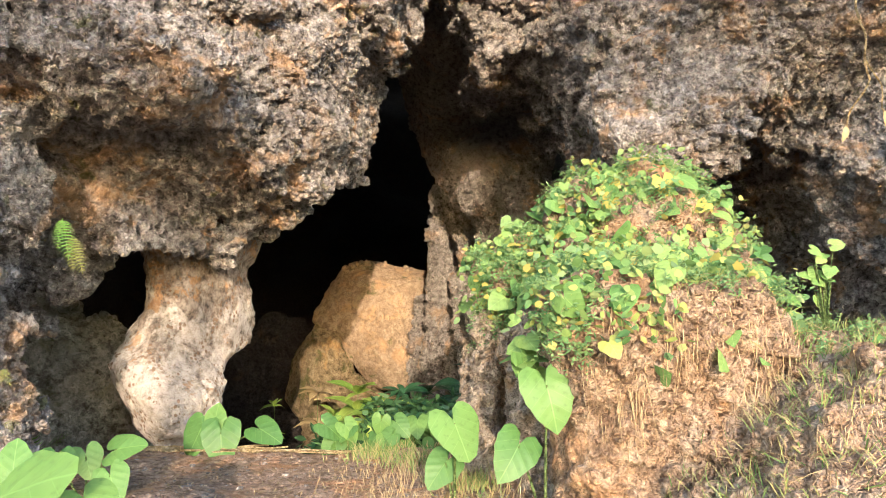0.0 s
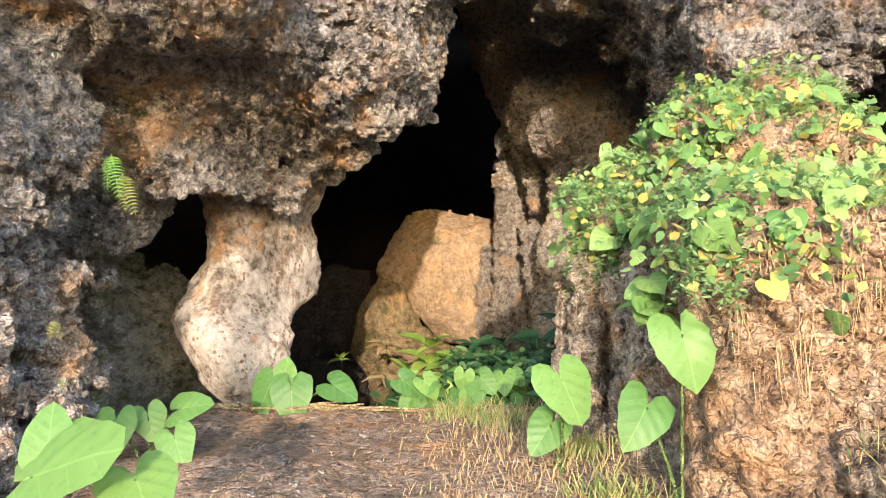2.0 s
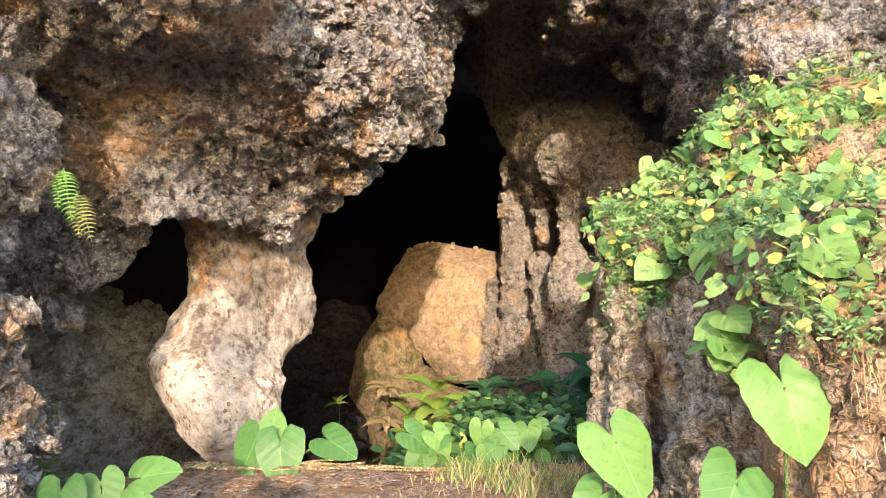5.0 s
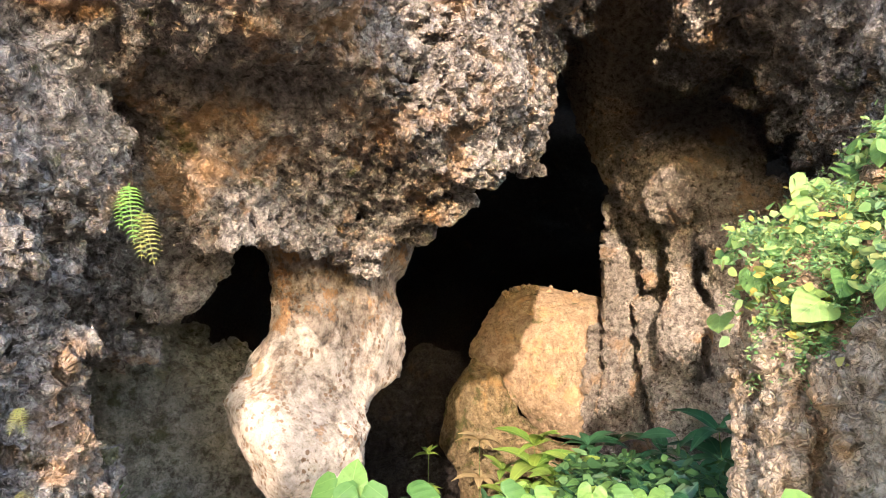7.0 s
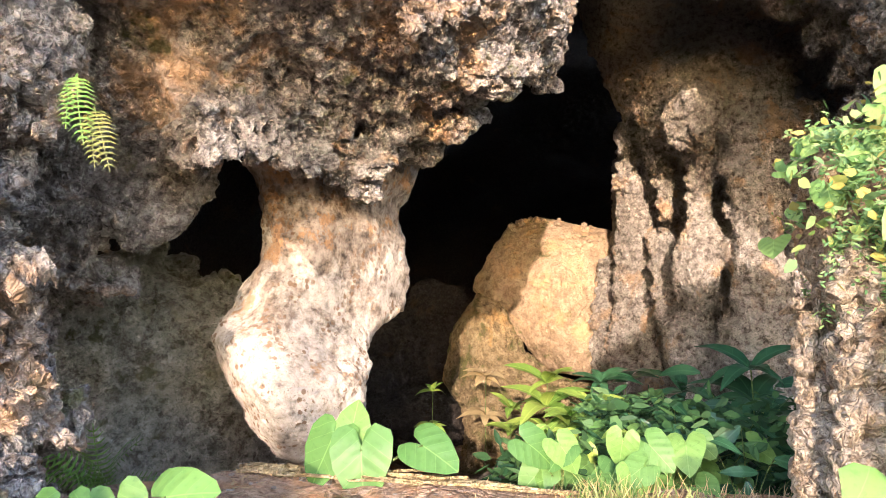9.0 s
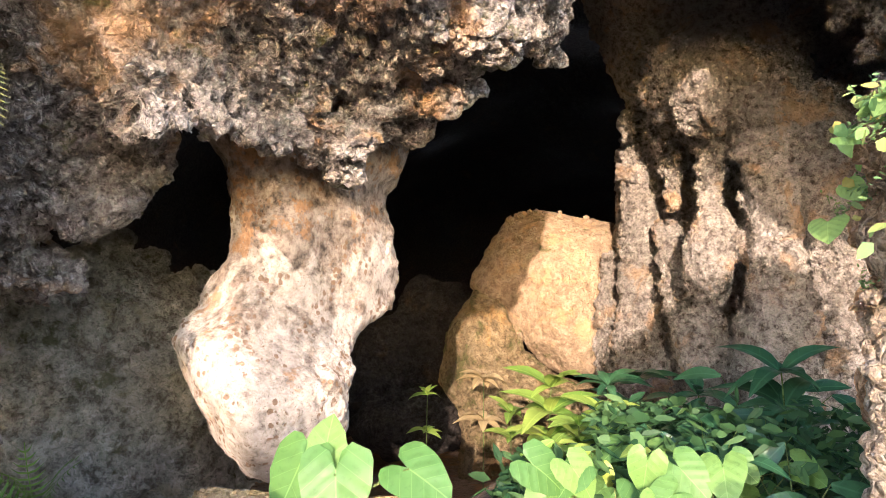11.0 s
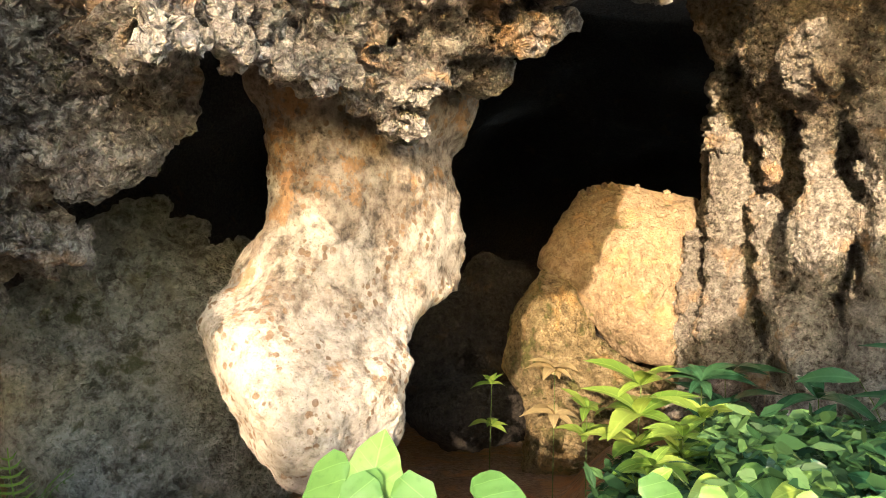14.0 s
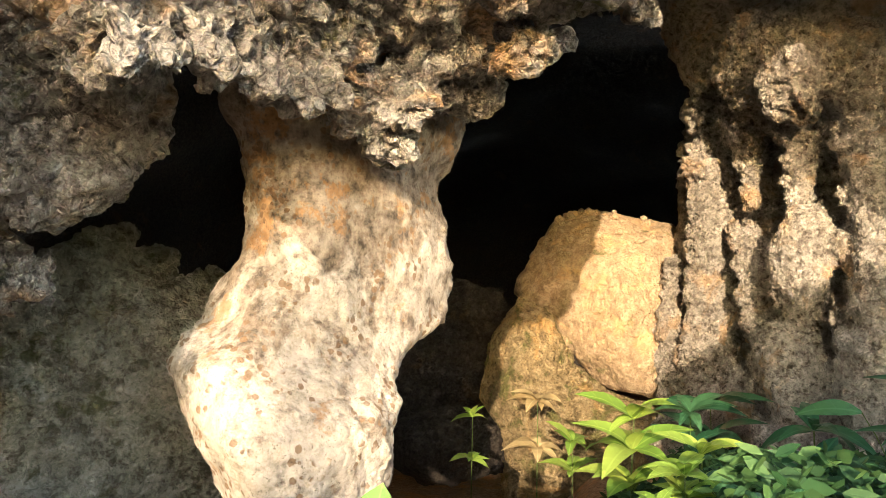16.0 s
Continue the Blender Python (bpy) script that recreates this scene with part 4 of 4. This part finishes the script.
rosette((0.1, 11.2, ground_at(0.1, 11.2)), (0.1, 11.2, 0.35), 9, 0.5, SHADE_MESHES, "shrub with the shade painted into its dark green", 4, tiers=3)
rosette((-0.2, 10.0, ground_at(-0.2, 10.0)), (-0.2, 10.0, 0.2), 9, 0.45, SHADE_MESHES, "shrub with the shade painted into its dark green", 5, tiers=3)
rosette((0.5, 9.4, ground_at(0.5, 9.4)), (0.45, 9.4, 0.75), 8, 0.5, SHADE_MESHES, "tall shrub beside the bank, shade painted into its green", 6, tiers=4)
rosette((-2.35, 13.3, ground_at(-2.35, 13.3)), (-2.35, 13.4, 0.2), 8, 0.42, DRY_MESHES, "dried brown shrub with withered leaves", 7, "dry_shrub", 0.2)
rosette((-3.1, 13.2, ground_at(-3.1, 13.2)), (-3.1, 13.3, 0.0), 7, 0.32, SHRUB_MESHES, "small light green sapling at the dark gap", 8, "sapling", 0.5)

# ferns on the rock
fern((-2.93, 5.55, 2.25), [((0.35, -0.35, -0.85), 0.34), ((0.1, -0.45, -0.9), 0.26)], "green fern rooted on the grey cliff", FERN, 1)
fern((-2.88, 5.6, 2.12), [((0.45, -0.3, -0.8), 0.32), ((0.25, -0.35, -0.9), 0.28)], "yellowing fern rooted on the grey cliff", FERNOLD, 2)
fern((-3.98, 7.3, 0.02), [((0.1, -0.5, 0.85), 0.5), ((-0.8, -0.3, 0.45), 0.55), ((0.5, -0.4, 0.75), 0.55), ((-0.5, -0.4, 0.6), 0.5), ((0.1, -0.6, 0.7), 0.55), ((0.75, -0.2, 0.35), 0.5), ((-0.2, -0.6, 0.35), 0.5), ((0.4, -0.7, 0.3), 0.45)], "dark green fern at the mouth of the low hole", FERN, 3)
fern((-3.0, 5.02, 1.15), [((0.6, -0.5, -0.5), 0.16), ((0.2, -0.6, -0.7), 0.13)], "small dusty grey fern on the rock foot", FERNOLD, 4)
fern((-2.95, 5.0, 0.8), [((0.8, -0.5, 0.1), 0.15), ((0.7, -0.5, -0.4), 0.12)], "small dusty grey fern on the rock foot", FERNOLD, 5)

# ---- what covers the bank ----
from mathutils.bvhtree import BVHTree
bank_tree = BVHTree.FromPolygons([tuple(v.co) for v in bank.data.vertices], [tuple(f.vertices) for f in bank.data.polygons])
rng = random.Random(5)


def on_bank(x, y):
    hit = bank_tree.ray_cast(Vector((x, y, 6)), Vector((0, 0, -1)))
    return (hit[0], hit[1]) if hit[0] is not None else (None, None)


def on_face(x, z):
    hit = bank_tree.ray_cast(Vector((x, 0.5, z)), Vector((0, 1, 0)))
    return (hit[0], hit[1]) if hit[0] is not None else (None, None)


vine = thing("climbing_vine", (1.3, 6.0, 2.0), "trailing vine of heart-shaped leaves over the bank", "vine")
made = 0
while made < 290:
    if rng.random() < 0.72:
        at, nrm = on_bank(rng.uniform(0.1, 2.4), rng.uniform(4.5, 7.6))
        if at is None or at.z < 1.45:
            continue
    else:
        at, nrm = on_face(rng.uniform(0.2, 1.9), rng.uniform(1.15, 2.6))
        if at is None or at.z < 1.45 and rng.random() < 0.75 or at.y < 4.2:
            continue
    at = at + nrm * rng.uniform(0.02, 0.16)
    tip = Vector((rng.uniform(-0.7, 0.7), rng.uniform(-0.7, 0.0), rng.uniform(-1.0, 0.1)))
    face = nrm + Vector((rng.uniform(-0.8, 0.8), -0.35 + rng.uniform(-0.5, 0.5), rng.uniform(0, 1.1)))
    child("leaf", rng.choice(VINE_MESHES), vine, leaf_pose(at, tip, face, 0.055 + 0.115 * rng.random() ** 1.4))
    made += 1


class Mass:
    """Many small blades joined into one mesh."""
    def __init__(self):
        self.v, self.f = [], []

    def blade(self, at, way, width, bend=0.0, side=None):
        at, way = Vector(at), Vector(way)
        side = (side or way.cross(Vector((0, -1, 0.2)))).normalized() * width
        mid = at + way * 0.5
        end = at + way + Vector((0, 0, -bend))
        k = len(self.v)
        self.v += [at - side * 0.5, at + side * 0.5, mid + side * 0.4, end, mid - side * 0.4]
        self.f.append((k, k + 1, k + 2, k + 3, k + 4))

    def leaflet(self, at, way, width):
        at, way = Vector(at), Vector(way)
        side = way.cross(Vector((rng.uniform(-1, 1), rng.uniform(-1, 1), rng.uniform(-1, 1)))).normalized() * width
        k = len(self.v)
        sag = Vector((0, 0, -0.12 * way.length))
        self.v += [at, at + way * 0.3 + side, at + way * 0.7 + side * 0.75 + sag * 0.5, at + way + sag, at + way * 0.7 - side * 0.75 + sag * 0.5, at + way * 0.3 - side, at + way * 0.5 + sag * 0.9]
        self.f += [(k, k + 1, k + 2, k + 6), (k + 2, k + 3, k + 6), (k, k + 6, k + 4, k + 5), (k + 6, k + 3, k + 4)]

    def done(self, name, material, label, category):
        me = bpy.data.meshes.new(name)
        me.from_pydata([tuple(v) for v in self.v], [], self.f)
        me.materials.append(material)
        return tagged(new(name, me), label, category, kind="stuff")


weeds = Mass()
for _ in range(620):
    x, y = rng.uniform(0.05, 3.0), rng.uniform(4.3, 7.7)
    at, nrm = on_bank(x, y)
    if at is None or at.z < 1.25:
        continue
    for s in range(4):
        way = (nrm + Vector((rng.uniform(-0.8, 0.8), rng.uniform(-1.0, 0.2), rng.uniform(-0.2, 0.8)))).normalized()
        long = rng.uniform(0.08, 0.24)
        for t in range(9):
            p = at + way * long * (0.15 + t / 9) + Vector((0, 0, -0.3 * long * (t / 9) ** 2))
            weeds.leaflet(p, Vector((rng.uniform(-1, 1), rng.uniform(-1, 0.5), rng.uniform(-0.5, 0.8))).normalized() * rng.uniform(0.02, 0.05), rng.uniform(0.004, 0.008))
for _ in range(260):
    at, nrm = on_face(rng.uniform(0.0, 0.8), rng.uniform(1.3, 2.3))
    if at is None or at.y > 8:
        continue
    for s in range(4):
        way = (nrm + Vector((rng.uniform(-0.8, 0.8), rng.uniform(-0.6, 0.2), rng.uniform(-0.9, 0.5)))).normalized()
        long = rng.uniform(0.08, 0.22)
        for t in range(9):
            p = at + way * long * (0.15 + t / 9) + Vector((0, 0, -0.4 * long * (t / 9) ** 2))
            weeds.leaflet(p, Vector((rng.uniform(-1, 1), rng.uniform(-1, 0.5), rng.uniform(-0.5, 0.8))).normalized() * rng.uniform(0.02, 0.05), rng.uniform(0.004, 0.008))
small = Mass()
for _ in range(3600):
    if rng.random() < 0.7:
        at, nrm = on_bank(rng.uniform(0.05, 2.9), rng.uniform(4.4, 7.6))
        if at is None or at.z < 1.4:
            continue
    else:
        at, nrm = on_face(rng.uniform(0.05, 1.3), rng.uniform(1.35, 2.6))
        if at is None or at.y > 8:
            continue
    way = Vector((rng.uniform(-1, 1), rng.uniform(-1, 0.4), rng.uniform(-0.8, 0.4))).normalized() * rng.uniform(0.035, 0.085)
    small.leaflet(at + nrm * rng.uniform(0.01, 0.2), way, way.length * rng.uniform(0.3, 0.48))
small.done("creeper_leaves", CREEPER, "small green and yellowing creeper leaves over the bank", "creeper")
weeds.done("weeds", WEED, "feathery green weeds over the top of the bank", "weeds")

grass = Mass()
for _ in range(5200):
    x, y = rng.uniform(1.2, 4.2), rng.uniform(2.6, 6.6)
    at, nrm = on_bank(x, y)
    if at is None or at.z < 0.1:
        continue
    way = (nrm * 0.6 + Vector((rng.uniform(-0.7, 0.7), rng.uniform(-0.7, 0.3), rng.uniform(0.0, 0.9)))).normalized() * rng.uniform(0.07, 0.2)
    grass.blade(at - nrm * 0.01, way, rng.uniform(0.003, 0.007), rng.uniform(0, 0.06))
grass.done("grass", GRASS, "thin green and yellowing grass on the bank's slope", "grass")

straw = Mass()
for _ in range(50):
    x0, z0 = rng.uniform(0.75, 2.3), rng.uniform(0.6, 2.0)
    for k in range(rng.randint(5, 14)):
        at, nrm = on_face(x0 + rng.gauss(0, 0.05), z0 + rng.gauss(0, 0.06))
        if at is None or at.y > 6.5:
            continue
        way = Vector((rng.gauss(0, 0.16), rng.uniform(-0.16, 0.0), -1)) * rng.uniform(0.1, 0.42)
        straw.blade(at + nrm * rng.uniform(0.005, 0.03), way, rng.uniform(0.002, 0.005), rng.uniform(-0.03, 0.03))
for _ in range(700):
    at, nrm = on_bank(rng.uniform(1.3, 3.6), rng.uniform(2.5, 5.0))
    if at is None:
        continue
    way = Vector((rng.uniform(-1, 1), rng.uniform(-0.8, 0.3), rng.uniform(-0.6, 0.4))) * rng.uniform(0.06, 0.22)
    straw.blade(at + nrm * rng.uniform(0.0, 0.04), way, rng.uniform(0.002, 0.005), 0.02)
straw.done("dry_grass", DRYGRASS, "dry roots and straw hanging down the bank's face", "dry grass")

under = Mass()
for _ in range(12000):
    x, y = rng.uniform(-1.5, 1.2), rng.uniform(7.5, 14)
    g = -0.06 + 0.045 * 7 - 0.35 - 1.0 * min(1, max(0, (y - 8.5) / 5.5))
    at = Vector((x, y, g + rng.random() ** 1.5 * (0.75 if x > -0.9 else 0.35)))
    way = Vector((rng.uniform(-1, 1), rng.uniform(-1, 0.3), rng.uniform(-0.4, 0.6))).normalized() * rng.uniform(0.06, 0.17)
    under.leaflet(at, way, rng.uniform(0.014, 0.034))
under.done("undergrowth", UNDER, "dense undergrowth behind the ledge, its greens darkened for shade", "undergrowth")

litter = Mass()
for _ in range(3800):
    x, y = rng.uniform(-3.2, 1.0), rng.uniform(3.2, 7.3)
    at = Vector((x, y, ground_at(x, y) + 0.01))
    a = rng.uniform(0, 6.3)
    way = Vector((math.cos(a), math.sin(a), rng.uniform(0, 0.25))) * rng.uniform(0.02, 0.09)
    litter.blade(at, way, rng.uniform(0.003, 0.018), 0.0, Vector((-math.sin(a), math.cos(a), 0.1)))
for _ in range(1500):
    x, y = rng.gauss(-0.1, 0.45), rng.uniform(4.6, 7.2)
    at = Vector((x, y, ground_at(x, y)))
    litter.blade(at, Vector((rng.uniform(-0.5, 0.5), rng.uniform(-0.5, 0.3), 1)) * rng.uniform(0.04, 0.13), 0.005, 0.02)
litter.done("ground_litter", DRYGRASS, "dry straw and leaf litter on the soil", "litter")

tufts = Mass()
for _ in range(1100):
    cx, cy = rng.choice(((0.15, 5.6), (0.3, 4.9), (-0.3, 6.6), (0.5, 4.3), (-0.7, 6.9), (0.9, 3.9)))
    x, y = rng.gauss(cx, 0.14), rng.gauss(cy, 0.14)
    tufts.blade((x, y, ground_at(x, y) - 0.01), Vector((rng.uniform(-0.6, 0.6), rng.uniform(-0.6, 0.3), 1)) * rng.uniform(0.05, 0.22), 0.007, rng.uniform(0, 0.06))
tufts.done("grass", GRASS, "green grass tufts along the foot of the bank", "grass")

# cut canes along the edge of the ledge
for i in range(9):
    x0 = -2.95 + 0.1 * rng.random()
    x1 = -1.1 + rng.uniform(-0.7, 0.35)
    y = 7.02 + 0.035 * i + rng.uniform(-0.02, 0.02)
    za, zb = ground_at(max(x0, -2.6), y) + 0.025, ground_at(x1, y) + 0.02 + 0.012 * (i % 3)
    a, b = Vector((x0, y - 0.05, za)), Vector((x1, y + rng.uniform(-0.08, 0.08), zb))
    pts = [a.lerp(b, t / 8) + Vector((0, 0, 0.008 * math.sin(t * 2.2 + i))) for t in range(9)]
    tagged(new("cut_cane", tube_mesh("cut_cane", pts, 0.012, 0.008, STRAW)), "pale dry cane lying along the soil ledge", "cane", "canes on the ledge")

# a dry root hanging before the overhang
def hanging(points, r, label):
    pts = []
    for a, b in zip(points, points[1:]):
        pts += [Vector(a).lerp(Vector(b), t / 5) for t in range(5)]
    pts = [p + Vector((0.02 * math.sin(3.1 * p.z * 4), 0, 0)) for p in pts] + [Vector(points[-1])]
    return tube_mesh("root", pts, r, r * 0.7, STRAW)


roots = thing("hanging_root", (4.0, 7.0, 4.9), "thin pale dry root hanging from the overhang", "root")
child("strand", hanging([(3.95, 7.0, 4.9), (4.0, 6.9, 4.2), (4.02, 6.9, 3.75), (3.85, 6.9, 3.45), (3.78, 6.9, 3.28)], 0.012, ""), roots)
child("strand", hanging([(4.02, 6.9, 3.95), (4.12, 6.9, 3.7), (4.15, 6.9, 3.42)], 0.009, ""), roots)
child("tuft", lance_mesh("tuft", DRYLEAF, 0.2), roots, leaf_pose((3.78, 6.9, 3.3), (-0.2, 0, -1), (0, -1, 0), 0.16))
child("tuft", lance_mesh("tuft", DRYLEAF, 0.2), roots, leaf_pose((4.15, 6.9, 3.44), (0.1, 0, -1), (0, -1, 0), 0.14))

# tall weed and broad leaves at the bank's right shoulder
leaf_cluster("tall_weed", (2.5, 4.95, 1.3), (0.08, 0.05, 0.36), 16, 0.07, VINE_MESHES, "tall grey-green weed on the bank's shoulder", "weed", "weeds on the bank", 21, lift=0.3)
leaf_cluster("broad_leaf_plant", (2.2, 5.1, 1.45), (0.12, 0.08, 0.35), 5, 0.13, TARO_MESHES, "light green broad-leaved plant on the bank's shoulder", "plant", "weeds on the bank", 22, lift=0.15)
leaf_cluster("broad_leaf_plant", (2.75, 4.6, 1.2), (0.15, 0.1, 0.2), 6, 0.16, TARO_MESHES, "bright broad-leaved plant on the bank's shoulder", "plant", "weeds on the bank", 23, lift=0.1)
leaf_cluster("broad_leaf_plant", (1.5, 4.45, 1.2), (0.15, 0.1, 0.35), 12, 0.15, VINE_MESHES, "yellow-green creeper leaves on the bank's face", "plant", "weeds on the bank", 24, lift=0.0)
leaf_cluster("broad_leaf_plant", (0.52, 4.95, 1.05), (0.14, 0.05, 0.3), 9, 0.15, VINE_MESHES, "young creeper leaves on the bank's face", "plant", "weeds on the bank", 25, lift=0.0)

# more plants behind the ledge
leaf_cluster("broad_leaf_plant", (-0.62, 8.0, 0.05), (0.38, 0.2, 0.42), 11, 0.2, TARO_MESHES, "bright heart-leaved plant behind the ledge", "plant", "low plants on the ledge", 31)
leaf_cluster("broad_leaf_plant", (-0.1, 7.75, 0.05), (0.25, 0.2, 0.5), 8, 0.2, TARO_MESHES, "bright heart-leaved plant beside the bank", "plant", "low plants on the ledge", 32)
leaf_cluster("broad_leaf_plant", (0.15, 8.7, -0.1), (0.4, 0.3, 0.75), 16, 0.3, SHADE_MESHES, "leafy plant with the shade painted into its dark green", "plant", "low plants on the ledge", 33)
leaf_cluster("broad_leaf_plant", (0.5, 10.2, -0.3), (0.5, 0.4, 1.0), 18, 0.36, SHADE_MESHES, "leafy plant before the rock flank, shade painted into its green", "plant", "low plants on the ledge", 34)
leaf_cluster("broad_leaf_plant", (-0.7, 9.0, -0.1), (0.35, 0.3, 0.45), 12, 0.26, SHADE_MESHES, "leafy plant with the shade painted into its dark green", "plant", "low plants on the ledge", 35)
rosette((-1.2, 9.0, ground_at(-1.2, 9.0)), (-1.2, 9.0, 0.22), 7, 0.26, SHRUB_MESHES, "yellow-green shrub in a patch of sun", 12, tiers=3)
rosette((-0.85, 10.2, ground_at(-0.85, 10.2)), (-0.85, 10.2, 0.3), 8, 0.34, SHRUB_MESHES, "glossy light green shrub in a patch of sun", 13, tiers=3)
rosette((-0.75, 12.3, ground_at(-0.75, 12.3)), (-0.75, 12.3, 0.3), 9, 0.5, SHADE_MESHES, "shrub before the boulder, shade painted into its green", 14, tiers=3)
rosette((-1.9, 12.6, ground_at(-1.9, 12.6)), (-1.9, 12.6, -0.1), 7, 0.35, SHRUB_MESHES, "light green shrub before the boulder", 15, tiers=2)

# loose stones on the soil
PEBBLE = tufa("pebble", (0.16, 0.13, 0.11), (0.34, 0.29, 0.25), (0.55, 0.50, 0.44), (0.4, 0.24, 0.12), 0.3)
verts, quads = [], []
gen = np.random.default_rng(4)
cube = np.array([(x, y, z) for x in (-1, 1) for y in (-1, 1) for z in (-1, 1)], float)
sides = np.array([(0, 1, 3, 2), (4, 6, 7, 5), (0, 4, 5, 1), (2, 3, 7, 6), (0, 2, 6, 4), (1, 5, 7, 3)])
for _ in range(700):
    x, y = gen.uniform(-3.1, 0.6), gen.uniform(3.0, 7.2)
    r = 0.006 + 0.022 * gen.random() ** 3
    quads.append(sides + 8 * len(verts))
    verts.append(cube * gen.uniform(0.5, 1.0, (8, 3)) * r * (1, 1, 0.6) + (x, y, ground_at(x, y) + 0.003))
tagged(new("pebbles", mesh_of("pebbles", np.concatenate(verts), np.concatenate(quads), PEBBLE, False)), "small loose stones scattered on the soil", "stones", kind="stuff")

# crumbled stones on top of the boulder in the cave mouth
top_tree = BVHTree.FromPolygons([tuple(v.co) for v in top_boulder.data.vertices], [tuple(f.vertices) for f in top_boulder.data.polygons])
for i in range(26):
    x, y = (gen.uniform(-2.45, -1.75), gen.uniform(16.5, 17.4)) if i < 18 else (gen.uniform(-1.7, -0.8), gen.uniform(16.6, 17.6))
    at = top_tree.ray_cast(Vector((x, y, 5)), Vector((0, 0, -1)))[0]
    if at is None:
        continue
    size = 0.05 + 0.07 * gen.random()
    bm = bmesh.new()
    bmesh.ops.create_icosphere(bm, subdivisions=1, radius=1.0)
    for v in bm.verts:
        v.co *= gen.uniform(0.65, 1.15)
        v.co = Vector((v.co.x * size, v.co.y * size, v.co.z * size * 0.75))
    me = bpy.data.meshes.new("stone")
    bm.to_mesh(me)
    bm.free()
    me.materials.append(ROCK_TAN)
    ob = new("stone", me)
    ob.location = at + Vector((0, 0, size * 0.4))
    tagged(ob, "small tan stone lying on top of the boulder", "stone", "crumbled stones on the boulder")
